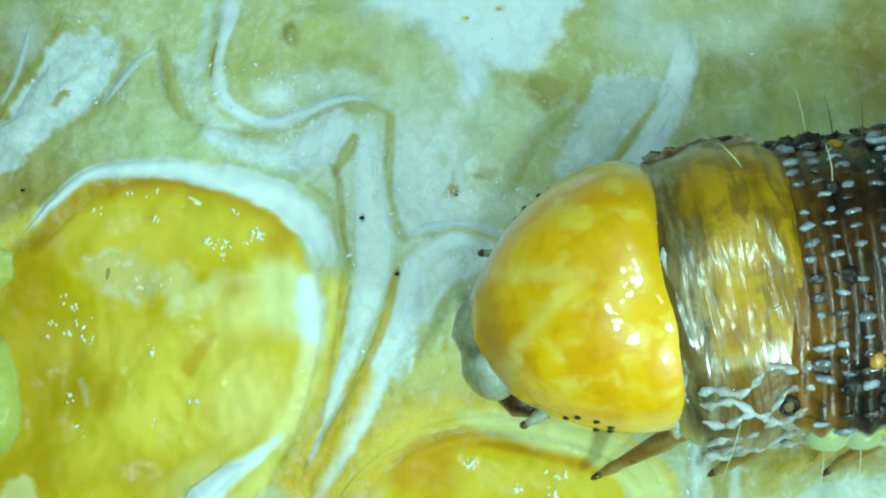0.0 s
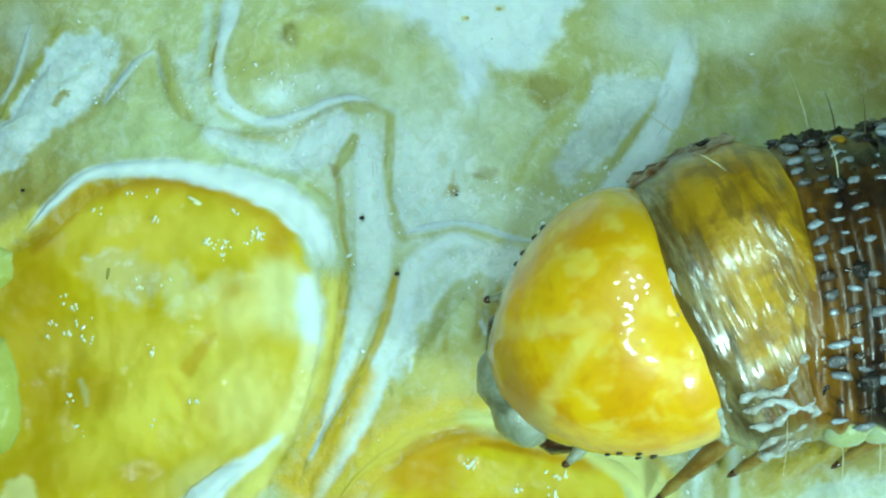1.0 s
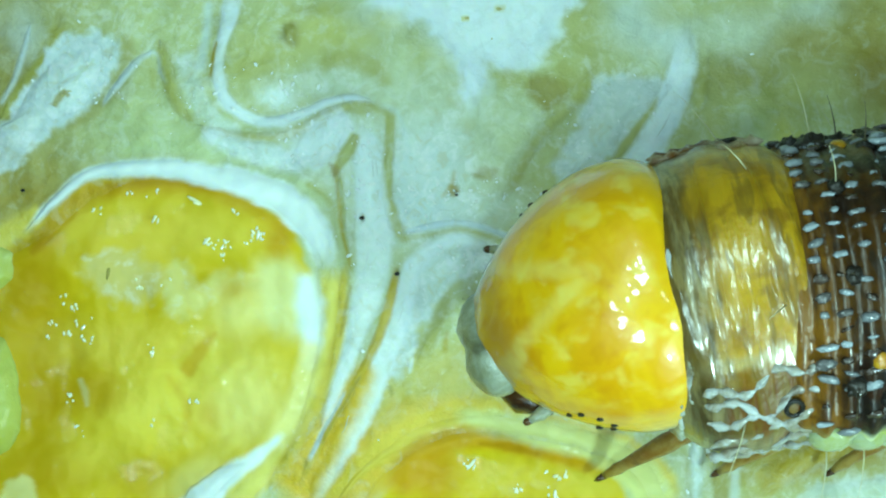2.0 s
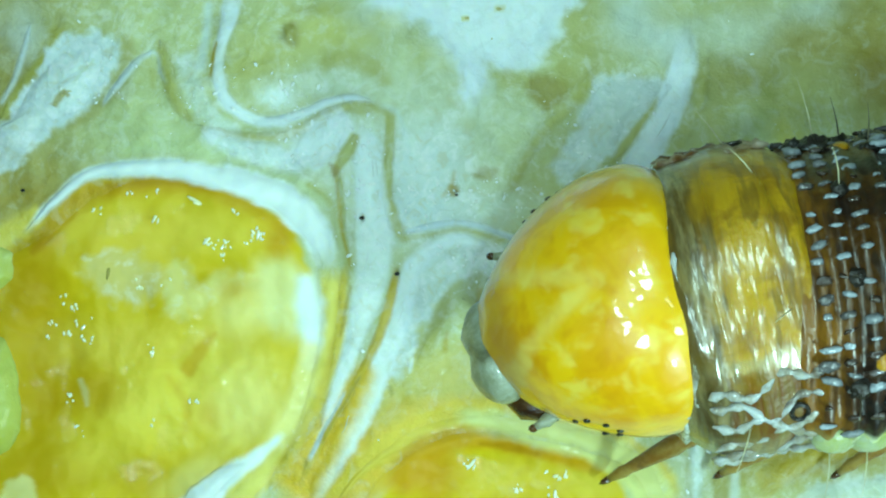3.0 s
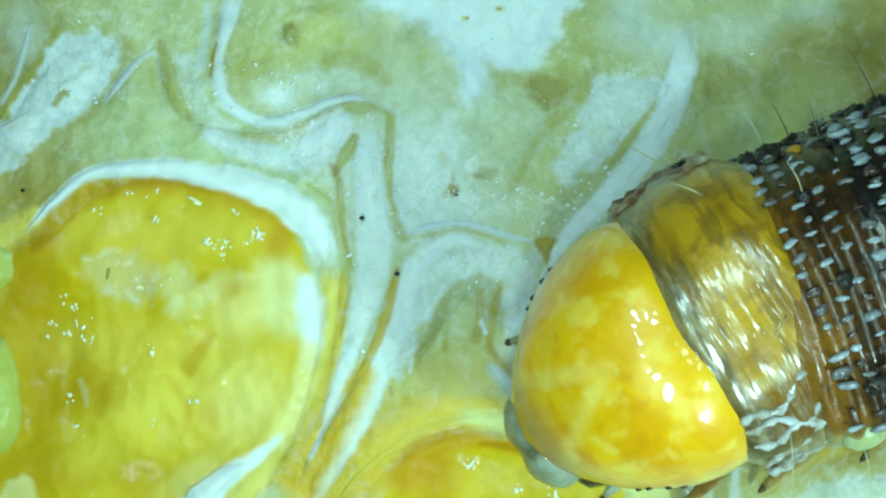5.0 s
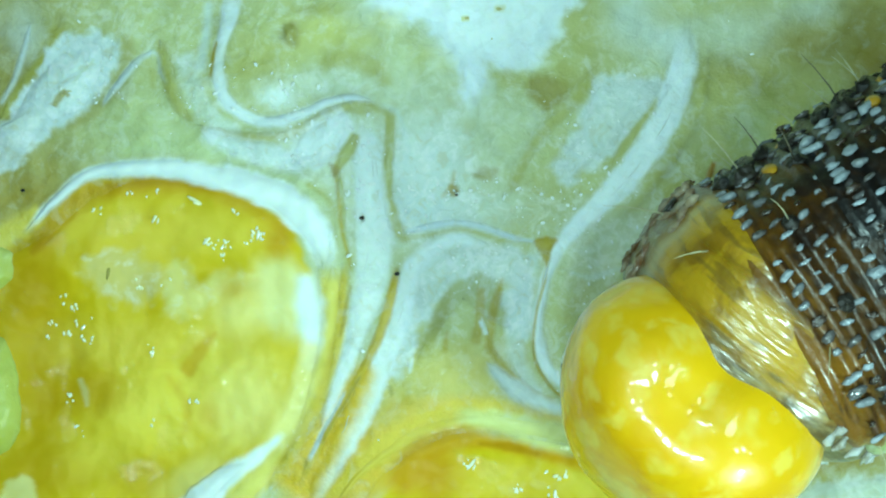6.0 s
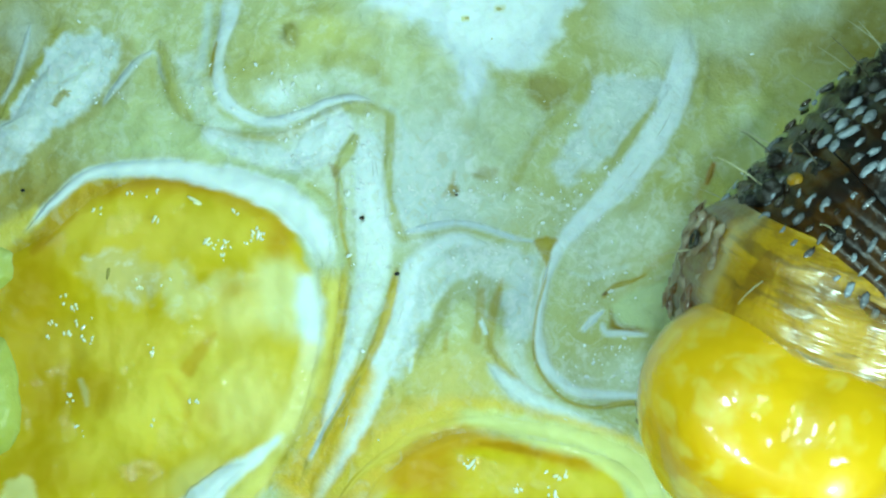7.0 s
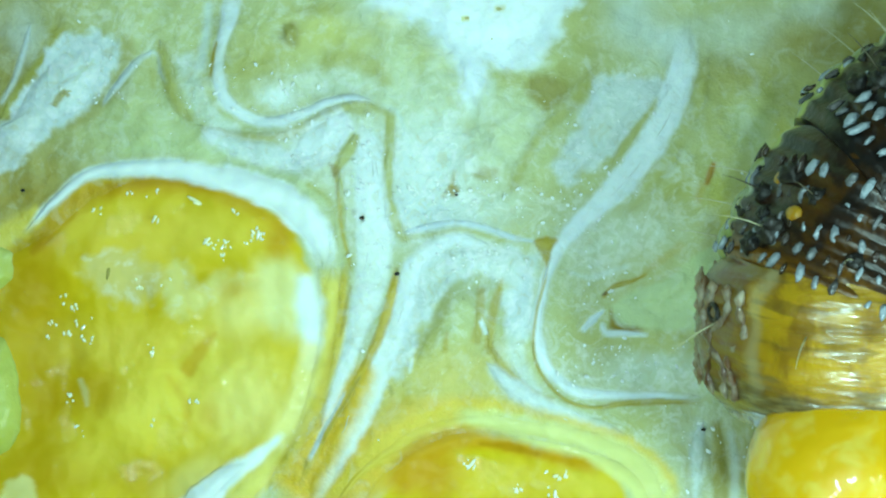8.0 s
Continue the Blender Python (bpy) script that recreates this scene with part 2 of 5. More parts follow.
def tissue_at(x, y):
    """Colour and frost of the cut face at many places."""
    warp = np.array([(noise.noise(Vector((u * 2.6, v * 2.6, 1))), noise.noise(Vector((u * 2.6, v * 2.6, 9))), noise.noise(Vector((u * 6, v * 6, 4))) + 0.45 * noise.noise(Vector((u * 15, v * 15, 2)))) for u, v in zip(x, y)])
    x, y, edge = x + 0.025 * warp[:, 0], y + 0.025 * warp[:, 1], warp[:, 2]
    colour = np.tile(np.array(PITH), (len(x), 1))
    frost = np.full(len(x), 0.35)
    for kind, shape, tone, soft, amount, cold, ragged, label in PAINT:
        if kind == "wash":
            (cx, cy), long, wide, turn = shape
            c, s = math.cos(radians(turn)), math.sin(radians(turn))
            here = np.nonzero((abs(x - cx) < 2.2 * max(long, wide)) & (abs(y - cy) < 2.2 * max(long, wide)))[0]
            u, v = x[here] - cx, y[here] - cy
            d = ((u * c + v * s) / long) ** 2 + ((v * c - u * s) / wide) ** 2
            k = np.exp(-(d * (1 + 0.35 * edge[here])) ** 1.3 * 0.9)
        else:
            line = spline(shape, 90, closed=True) if kind == "patch" else spline(shape[0], 60)
            reach = 2 * soft + (0 if kind == "patch" else max(shape[1]))
            low, high = line.min(0) - reach, line.max(0) + reach
            here = np.nonzero((x > low[0]) & (x < high[0]) & (y > low[1]) & (y < high[1]))[0]
            far, along = nearest(x[here], y[here], line, kind == "patch")
            if kind == "patch":
                depth = np.where(inside(x[here], y[here], line), far, -far)
                size = 0.5
            else:
                size = np.interp(along, np.linspace(0, 1, len(shape[1])), shape[1])
                depth = size / 2 - far
            depth = depth + ragged * edge[here] * np.minimum(0.10, 0.35 * size)
            k = np.clip(depth / soft + 0.5, 0, 1)
            k = k * k * (3 - 2 * k)
            if kind == "stroke":
                k = k * np.clip(np.minimum(along, 1 - along) / 0.07, 0.0, 1)
        k = (k * amount)[:, None]
        colour[here] = colour[here] * (1 - k) + np.array(tone) * k
        frost[here] = frost[here] * (1 - k[:, 0]) + cold * k[:, 0]
    return colour, frost


def stain(mesh):
    """Gives every point of a mesh the tissue of its place on the cut face."""
    n = len(mesh.vertices)
    co = np.empty(n * 3)
    mesh.vertices.foreach_get("co", co)
    co = co.reshape(n, 3) / MM
    colour, frost = tissue_at(co[:, 0], co[:, 1])
    mesh.attributes.new("tissue", "FLOAT_COLOR", "POINT").data.foreach_set("color", np.hstack([colour, np.ones((n, 1))]).ravel())
    mesh.attributes.new("frost", "FLOAT", "POINT").data.foreach_set("value", frost)


# ---- the colours of the cut face, from the pith up: washes, patches and strokes ----
# pith around the kernels
# olive pith, deepened in colour for the light's falloff at the left edge
wash((-5.00, 1.92), 0.957, 1.658, 0, OLIVE, 0.75)
wash((-4.62, 0.77), 0.957, 0.51, 0, OLIVE, 0.5)
wash((-4.84, 0.52), 0.574, 0.383, 20, OLIVE, 0.6)
wash((-3.09, 1.35), 0.957, 0.383, 0, SHEET, 0.6)
wash((-4.87, 2.11), 0.191, 0.51, 10, OLIVE, 0.75)
wash((-4.74, 2.43), 0.255, 0.319, 10, WHITE, 0.45)
wash((-2.00, 1.98), 0.542, 0.478, 0, SKIN, 0.55)
wash((-1.17, 2.43), 0.638, 0.255, 0, LIME, 0.5)
wash((-1.36, 2.68), 0.383, 0.077, 0, TAN, 0.5)
wash((-0.15, 2.14), 0.287, 0.159, 0, LIME, 0.6)
wash((-0.66, 2.68), 0.383, 0.255, 0, WHITE, 0.5)
wash((-1.43, 1.86), 0.702, 0.191, 5, WHITE, 0.4, 0.5)
wash((-0.15, 0.96), 0.606, 0.702, 0, WHITE, 0.75, 1.0)
wash((-1.05, 1.86), 0.574, 0.319, 0, SHEETPALE, 0.5, 0.5)
wash((-0.60, 0.96), 0.765, 0.957, 0, BRIGHT, 0.35, 0.8)
wash((-1.43, 1.09), 0.446, 0.383, 0, BRIGHT, 0.3, 0.8)
wash((-0.28, 0.39), 0.446, 0.287, 0, WHITE, 0.6, 1.0)
wash((0.48, 0.42), 0.957, 0.217, 0, WHITE, 0.45, 1.0)
wash((-0.41, 1.86), 0.446, 0.51, 0, SHEETPALE, 0.6)
wash((1.19, 0.45), 0.51, 0.255, 30, SKIN, 0.3, 0.5)
wash((2.21, 2.56), 0.446, 0.383, 0, WHITE, 0.6)
wash((2.59, 2.30), 0.255, 0.255, 0, WHITE, 0.5)
wash((1.57, 2.56), 0.287, 0.446, 0, SKIN, 0.55)
wash((1.82, 2.17), 0.383, 0.191, 20, TAN, 0.3)
wash((3.29, 1.98), 0.51, 0.287, 0, OLIVE, 0.65)
wash((2.53, 2.68), 0.255, 0.191, 0, SKIN, 0.5)
wash((3.48, 2.68), 0.383, 0.159, 0, TAN, 0.4)
wash((3.10, 1.41), 0.255, 0.574, 0, TAN, 0.5)
wash((3.61, 2.43), 0.765, 0.287, 0, WHITE, 0.35)
wash((3.55, 1.35), 0.351, 0.319, 0, SHEET, 0.55)
wash((4.12, 2.30), 0.51, 0.351, 0, OLIVE, 0.85)
wash((3.93, 1.73), 0.446, 0.383, 0, SKIN, 0.6)
wash((4.31, 2.72), 0.383, 0.159, 0, WHITE, 0.4)
# stained corner, its colour darkened for the light's falloff at top right
wash((4.82, 2.43), 0.446, 0.957, 0, OLIVE, 0.9)
wash((4.95, 1.92), 0.319, 0.383, 0, OCHREDARK, 0.5)
wash((3.48, 0.71), 0.383, 0.319, 0, SKIN, 0.6)
wash((3.86, 1.22), 0.159, 0.255, 0, LIME, 0.7)
wash((3.16, 0.45), 0.14, 0.319, 15, LIME, 0.8)
wash((2.84, 0.39), 0.383, 0.383, 0, SKIN, 0.5)
wash((2.33, 0.13), 0.574, 0.383, 0, WHITE, 0.3, 0.9)
wash((2.53, 0.58), 0.383, 0.159, 40, TAN, 0.4)
wash((1.76, -0.18), 0.446, 0.383, 0, WHITE, 0.3, 1.0)
wash((2.14, -1.33), 0.829, 0.255, 0, WHITE, 0.45, 1.0)
wash((2.46, -1.05), 0.702, 0.128, 0, SKIN, 0.7)
wash((1.63, -1.14), 0.383, 0.383, 0, SKIN, 0.5, 0.6)
wash((2.33, -1.97), 0.574, 0.191, 10, SKIN, 0.4, 0.8)
wash((2.91, -2.29), 0.383, 0.574, 0, WHITE, 0.35, 0.9)
wash((0.10, -1.46), 0.797, 0.415, 0, LEMONGREEN, 0.75)
wash((-0.54, -1.91), 0.51, 0.319, 0, LEMONGREEN, 0.8)
wash((-0.92, -2.48), 0.829, 0.478, 25, YELLOW, 1.0)
wash((-0.41, -2.29), 0.638, 0.319, 20, YELLOW, 0.85)
wash((0.23, -1.78), 0.702, 0.14, 0, YELLOW, 0.45)
wash((3.48, -2.42), 0.765, 0.51, 0, TAN, 0.6)
wash((4.06, -2.42), 0.574, 0.191, 25, OCHRE, 0.7)
# dark legs and shade below the caterpillar, painted as dark ochre
wash((4.82, -2.29), 0.574, 0.255, 0, OCHREDARK, 0.7)
wash((4.18, -2.29), 0.893, 0.319, 10, OCHREDARK, 0.9)
wash((2.33, -0.25), 0.765, 0.319, 20, SKIN, 0.5)
wash((2.65, 0.71), 0.383, 0.383, 0, SKIN, 0.35, 0.6)
# folds and seams at the edge beside the large kernel
stroke([(-4.30, 2.56), (-4.46, 2.21), (-4.71, 1.86), (-5.00, 1.44)], [0.14, 0.153, 0.153, 0.14], TAN, 0.077, 0.95, label="tan seam beside a white flake")
stroke([(-4.65, 2.56), (-4.81, 1.98), (-5.00, 1.60)], [0.051, 0.064, 0.051], WHITE, 0.051, 0.6, label="thin white glume edge beside a tan seam")
patch([(-4.43, 2.30), (-4.04, 2.46), (-3.69, 2.37), (-3.65, 2.11), (-3.79, 1.86), (-3.95, 1.63), (-4.17, 1.47), (-4.55, 1.22), (-4.87, 0.95), (-5.19, 0.84), (-5.19, 1.22), (-5.00, 1.40), (-4.68, 1.86), (-4.49, 2.14)], WHITE, 0.089, 0.85, 0.8, 0.9, label="white fibrous pith flake with small brown pits")
# shadow edge of the white flake, painted as an olive strip
stroke([(-3.55, 2.43), (-3.58, 2.11), (-3.72, 1.79), (-3.98, 1.55), (-4.30, 1.33)], [0.102, 0.14, 0.153, 0.128, 0.064], OLIVE, 0.115, 0.55)
stroke([(-4.39, 1.60), (-4.31, 1.72), (-4.23, 1.80)], [0.064, 0.083, 0.051], OLIVE, 0.051, 0.85)
stroke([(-4.25, 1.74), (-4.21, 1.77)], [0.077, 0.077], OLIVE, 0.038, 0.8)
stroke([(-3.95, 2.17), (-4.17, 1.86)], [0.019, 0.019], SHEET, 0.051, 0.5)
stroke([(-3.25, 2.27), (-3.47, 2.10), (-3.65, 1.88), (-3.86, 1.60)], [0.051, 0.083, 0.083, 0.038], WHITE, 0.057, 0.75, 0.4, label="thin white arched glume edge")
stroke([(-3.29, 2.25), (-3.20, 2.17), (-3.18, 2.02), (-3.11, 1.86)], [0.038, 0.057, 0.057, 0.038], WHITE, 0.038, 0.7)
stroke([(-3.41, 2.17), (-3.28, 2.02), (-3.29, 1.79)], [0.064, 0.089, 0.051], SKIN, 0.064, 0.5)
stroke([(-3.20, 2.37), (-3.13, 2.05), (-3.07, 1.79), (-2.96, 1.57), (-2.82, 1.41)], [0.102, 0.128, 0.14, 0.128, 0.077], TAN, 0.089, 0.75, label="tan swirling seam under a white glume edge")
stroke([(-2.95, 2.24), (-2.86, 1.98), (-2.77, 1.70), (-2.54, 1.44), (-2.26, 1.33)], [0.166, 0.217, 0.23, 0.191, 0.115], WHITE, 0.115, 0.45, 0.9)
stroke([(-2.77, 1.40), (-2.45, 1.29), (-2.13, 1.26), (-1.81, 1.29), (-1.56, 1.38), (-1.33, 1.51), (-1.11, 1.61), (-0.92, 1.65), (-0.74, 1.60)], [0.064, 0.096, 0.108, 0.108, 0.108, 0.096, 0.077, 0.07, 0.057], OCHRE, 0.07, 0.42, 0.5, label="tan seam of small cells along a white edge")
stroke([(-2.74, 1.35), (-2.32, 1.14), (-1.87, 1.03), (-1.56, 0.90)], [0.166, 0.255, 0.281, 0.128], WHITE, 0.153, 0.75, 1.0, label="faint white glume streak")
stroke([(-3.72, 1.09), (-2.90, 1.17), (-2.26, 0.90), (-1.68, 0.77), (-1.27, 0.45)], [0.064, 0.166, 0.14, 0.128, 0.089], SHEET, 0.102, 0.7)
stroke([(-2.65, 2.81), (-2.69, 2.37), (-2.76, 1.98)], [0.089, 0.102, 0.115], WHITE, 0.077, 0.6)
stroke([(-2.37, 2.94), (-2.42, 2.62), (-2.50, 2.30), (-2.54, 2.02), (-2.49, 1.76), (-2.37, 1.59), (-2.14, 1.47), (-1.86, 1.45), (-1.56, 1.54), (-1.30, 1.66), (-1.05, 1.71), (-0.77, 1.66)], [0.255, 0.217, 0.128, 0.128, 0.153, 0.14, 0.121, 0.121, 0.102, 0.083, 0.07, 0.051], BRIGHT, 0.057, 0.82, 0.3, label="thin white swirling glume edge")
stroke([(-2.54, 2.37), (-2.59, 2.17), (-2.63, 1.92)], [0.026, 0.045, 0.026], OCHRE, 0.032, 0.9, label="short brown slit beside a glume edge")
wash((-1.87, 1.70), 0.204, 0.128, 0, BRIGHT, 0.75, 1.0)
wash((-2.19, 2.11), 0.319, 0.191, 0, SKIN, 0.5)
stroke([(-1.43, 2.10), (-1.05, 2.14), (-0.76, 2.02), (-0.60, 1.79)], [0.166, 0.23, 0.217, 0.102], SKIN, 0.14, 0.65)
patch([(-1.43, 1.44), (-1.17, 1.57), (-1.01, 1.44), (-1.08, 1.22), (-1.30, 0.99), (-1.52, 0.95), (-1.72, 1.09), (-1.59, 1.31)], BRIGHT, 0.14, 0.75, 1.0, 0.7, label="frosty white pith in a fold")
stroke([(-1.17, 1.59), (-0.92, 1.58), (-0.66, 1.54), (-0.61, 1.28)], [0.077, 0.128, 0.089, 0.051], SKIN, 0.064, 0.65)
patch([(-1.80, 2.54), (-1.68, 2.54), (-1.64, 2.43), (-1.63, 2.29), (-1.76, 2.30), (-1.82, 2.39)], OLIVE, 0.115, 0.75, 0, 0.4, label="small brown hollow in the pith")
# pale lump and the hollows beside it
patch([(-0.85, 3.20), (-0.76, 2.75), (-0.54, 2.56), (-0.18, 2.53), (0.01, 2.27), (0.18, 1.98), (0.22, 1.66), (0.34, 1.51), (0.50, 1.66), (0.54, 1.92), (0.50, 2.10), (0.74, 2.00), (0.96, 2.02), (1.17, 2.25), (1.38, 2.56), (1.43, 3.20)], BRIGHT, 0.166, 1.0, 0.15, 0.8, label="bright white lump of pith")
patch([(0.29, 1.60), (0.55, 1.86), (0.99, 1.70), (1.14, 1.35), (0.92, 1.01), (0.61, 0.90), (0.39, 1.09)], SHEETPALE, 0.191, 0.7, 0.2, 0.6, label="pale smooth pith lump with brown pits")
wash((0.10, 2.37), 0.255, 0.319, 0, BRIGHT, 0.5)
patch([(0.93, 1.91), (1.22, 1.97), (1.43, 1.82), (1.30, 1.59), (1.06, 1.61)], OLIVE, 0.14, 0.85, 0, 0.6, label="olive brown hollow in the pith")
stroke([(1.28, 2.11), (1.44, 1.92), (1.57, 1.73)], [0.191, 0.23, 0.128], TAN, 0.153, 0.5)
wash((0.77, 1.92), 0.191, 0.128, 0, TAN, 0.4)
stroke([(1.76, 2.11), (1.57, 1.79), (1.38, 1.57), (1.14, 1.33), (0.93, 1.03), (0.76, 0.61)], [0.102, 0.14, 0.128, 0.096, 0.089, 0.14], TAN, 0.102, 0.6, label="tan seam in the pith")
patch([(0.33, 0.85), (0.45, 0.91), (0.60, 0.89), (0.56, 0.78), (0.41, 0.77)], OLIVE, 0.089, 0.7, 0, 0.4, label="small brown pit in the pith")
patch([(0.09, 0.71), (0.18, 0.70), (0.18, 0.61), (0.10, 0.62)], OCHREDARK, 0.045, 0.8, 0, 0.4)
stroke([(-0.03, 0.58), (0.10, 0.74), (0.14, 0.90)], [0.026, 0.051, 0.026], OCHRE, 0.045, 0.5)
stroke([(0.22, 2.59), (0.31, 2.60)], [0.057, 0.057], LIME, 0.045, 0.7)
stroke([(0.56, 2.70), (0.69, 2.71)], [0.077, 0.077], LIME, 0.057, 0.5)
wash((-0.60, 2.59), 0.191, 0.115, 0, LIME, 0.5)
# white curling layer and its neighbours
patch([(1.73, 1.86), (1.95, 1.98), (2.40, 1.93), (2.54, 1.86), (2.24, 1.51), (1.95, 1.14), (1.63, 0.87), (1.36, 0.76), (1.22, 0.90), (1.44, 1.22)], WHITE, 0.128, 0.72, 0.7, 1.0, label="white streaky pith flake")
stroke([(2.65, 1.98), (2.43, 1.66), (2.14, 1.28), (1.86, 0.90)], [0.064, 0.083, 0.083, 0.051], SKIN, 0.064, 0.75, label="tan seam beside a white glume layer")
stroke([(3.00, 2.17), (2.86, 1.60), (2.59, 1.06), (2.27, 0.64), (2.02, 0.36)], [0.089, 0.128, 0.128, 0.128, 0.064], TAN, 0.128, 0.5, label="amber streak along a white layer")
stroke([(3.05, 0.98), (3.01, 0.85), (2.97, 0.72)], [0.038, 0.077, 0.051], BROWN, 0.038, 0.85, label="orange brown slit in the pith")
stroke([(2.94, 0.77), (2.86, 0.52)], [0.089, 0.064], OCHRE, 0.077, 0.5)
stroke([(-0.60, 1.60), (-0.59, 1.15), (-0.63, 0.71), (-0.55, 0.29), (-0.40, 0.06)], [0.102, 0.128, 0.128, 0.14, 0.102], SKIN, 0.057, 0.82, label="smooth yellow skin along a white layer")
stroke([(-0.74, 1.63), (-0.50, 1.51), (-0.41, 1.15), (-0.46, 0.71)], [0.051, 0.057, 0.057, 0.038], WHITE, 0.057, 0.4, 0.4)
stroke([(2.77, 2.49), (2.70, 2.02), (2.54, 1.54), (2.28, 1.09), (1.91, 0.64), (1.53, 0.27), (1.31, 0.02), (1.17, -0.30), (1.10, -0.63), (1.06, -0.89), (1.10, -1.14), (1.22, -1.40), (1.45, -1.58), (1.77, -1.65), (2.21, -1.65), (2.94, -1.67)], [0.217, 0.293, 0.332, 0.319, 0.293, 0.281, 0.23, 0.153, 0.115, 0.108, 0.121, 0.121, 0.121, 0.083, 0.057, 0.038], BRIGHT, 0.07, 0.9, 0.3, label="long white curling glume layer")
stroke([(-0.54, 0.08), (-0.25, 0.15), (0.10, 0.20), (0.48, 0.17), (0.84, 0.06)], [0.077, 0.057, 0.051, 0.045, 0.032], SKIN, 0.038, 0.6)
stroke([(-0.50, 0.17), (-0.15, 0.26), (0.10, 0.29), (0.48, 0.24), (0.84, 0.11), (1.14, 0.06)], [0.045, 0.064, 0.07, 0.077, 0.064, 0.038], WHITE, 0.038, 0.8, 0.3, label="thin white glume edge under frosty pith")
patch([(-0.31, -0.18), (0.04, 0.02), (0.55, 0.06), (0.99, -0.04), (1.07, -0.25), (1.04, -0.66), (0.96, -1.01), (0.77, -0.95), (0.68, -0.63), (0.61, -0.34), (0.36, -0.30), (0.10, -0.43), (-0.15, -0.79), (-0.38, -1.27), (-0.54, -1.43), (-0.46, -0.76)], WHITE, 0.153, 0.72, 1.0, 1.0, label="frosty white pith inside a glume")
stroke([(0.90, -0.18), (0.88, -0.70), (0.82, -1.11), (0.93, -1.43), (1.15, -1.66)], [0.166, 0.217, 0.217, 0.179, 0.089], WHITE, 0.115, 0.6, 0.9)
stroke([(0.56, 0.03), (0.18, 0.10), (-0.13, -0.01), (-0.36, -0.26), (-0.48, -0.70), (-0.65, -1.14), (-0.84, -1.59), (-1.03, -2.03), (-1.29, -2.48), (-1.52, -2.93)], [0.089, 0.153, 0.191, 0.242, 0.293, 0.332, 0.332, 0.293, 0.242, 0.191], BRIGHT, 0.089, 0.75, 0.5, label="white fibrous glume layer beside a tan seam")
patch([(1.01, 0.10), (1.31, 0.13), (1.21, -0.06), (1.17, -0.21), (1.11, -0.04)], OCHRE, 0.045, 0.92, 0, 0.3, label="small amber pocket in a fold")
stroke([(1.17, -0.15), (1.14, -0.38), (1.06, -0.73), (1.02, -1.05), (1.07, -1.32), (1.24, -1.59), (1.45, -1.73), (1.76, -1.79), (2.21, -1.73), (2.91, -1.72)], [0.057, 0.038, 0.032, 0.032, 0.032, 0.038, 0.045, 0.077, 0.057, 0.051], OCHRE, 0.026, 0.78, label="narrow tan gap between glume layers")
stroke([(0.10, -0.43), (-0.03, -0.73), (-0.17, -1.05), (-0.31, -1.30)], [0.051, 0.153, 0.128, 0.051], TAN, 0.077, 0.7, label="wispy tan fibre streak in the pith")
stroke([(0.43, -0.41), (0.42, -0.76), (0.37, -1.09)], [0.089, 0.115, 0.128], OCHRE, 0.057, 0.6, label="wispy tan fibre streak in the pith")
stroke([(0.66, -0.30), (0.57, -0.73), (0.51, -1.17)], [0.051, 0.115, 0.089], OCHRE, 0.064, 0.75, label="wispy tan fibre streak in the pith")
stroke([(0.05, -0.92), (0.02, -1.17)], [0.038, 0.064], OCHRE, 0.038, 0.6)
stroke([(0.42, -0.79), (0.50, -0.95)], [0.057, 0.057], BRIGHT, 0.038, 0.8)
stroke([(-0.34, -1.21), (-0.38, -1.40)], [0.038, 0.038], BRIGHT, 0.038, 0.7)
stroke([(0.52, -1.08), (0.71, -1.36), (0.98, -1.60), (1.28, -1.73)], [0.102, 0.102, 0.083, 0.064], OCHRE, 0.051, 0.65, label="amber crease below frosty pith")
stroke([(-0.60, -1.52), (-0.56, -1.65)], [0.051, 0.051], OLIVE, 0.051, 0.6)
stroke([(0.48, -1.27), (0.84, -1.59), (1.25, -1.82), (1.70, -1.98), (2.08, -2.10)], [0.089, 0.217, 0.204, 0.14, 0.077], WHITE, 0.102, 0.8, 0.3, label="white glume layer above the small kernel")
# smooth sheet and torn shreds
patch([(1.87, -0.71), (2.09, -0.50), (2.53, -0.34), (2.81, -0.09), (3.13, 0.01), (3.29, -0.50), (3.16, -0.89), (2.21, -0.87), (1.92, -0.81)], SHEET, 0.077, 1.0, 0, 0.2, label="smooth pale green sheet of pith")
stroke([(1.80, -0.57), (1.92, -0.43), (2.14, -0.36), (2.33, -0.28)], [0.032, 0.057, 0.045, 0.032], OCHRE, 0.032, 0.85, label="dark brown slit in the pith")
stroke([(1.82, -0.52), (1.87, -0.47)], [0.038, 0.038], BROWNDARK, 0.026, 0.85)
patch([(1.90, -0.68), (1.96, -0.84), (2.13, -0.87), (2.26, -0.91), (2.05, -0.94), (1.89, -0.87)], OCHREDARK, 0.057, 1.0, 0, 0.3, label="small brown hollow in the pith")
stroke([(1.56, -0.94), (1.68, -0.81), (1.84, -0.68)], [0.051, 0.096, 0.038], BRIGHT, 0.032, 0.9, 0.4, label="curled white shred of glume")
stroke([(1.79, -0.81), (1.84, -0.94), (2.02, -0.94), (2.33, -0.96)], [0.051, 0.077, 0.064, 0.038], BRIGHT, 0.038, 0.8, 0.3, label="curled white shred of glume")
stroke([(1.38, -0.25), (1.70, -0.31), (2.14, -0.18)], [0.038, 0.064, 0.038], WHITE, 0.064, 0.5, 1.0)
stroke([(2.72, 0.07), (2.40, -0.18), (2.21, -0.31)], [0.102, 0.089, 0.051], OCHRE, 0.064, 0.35)
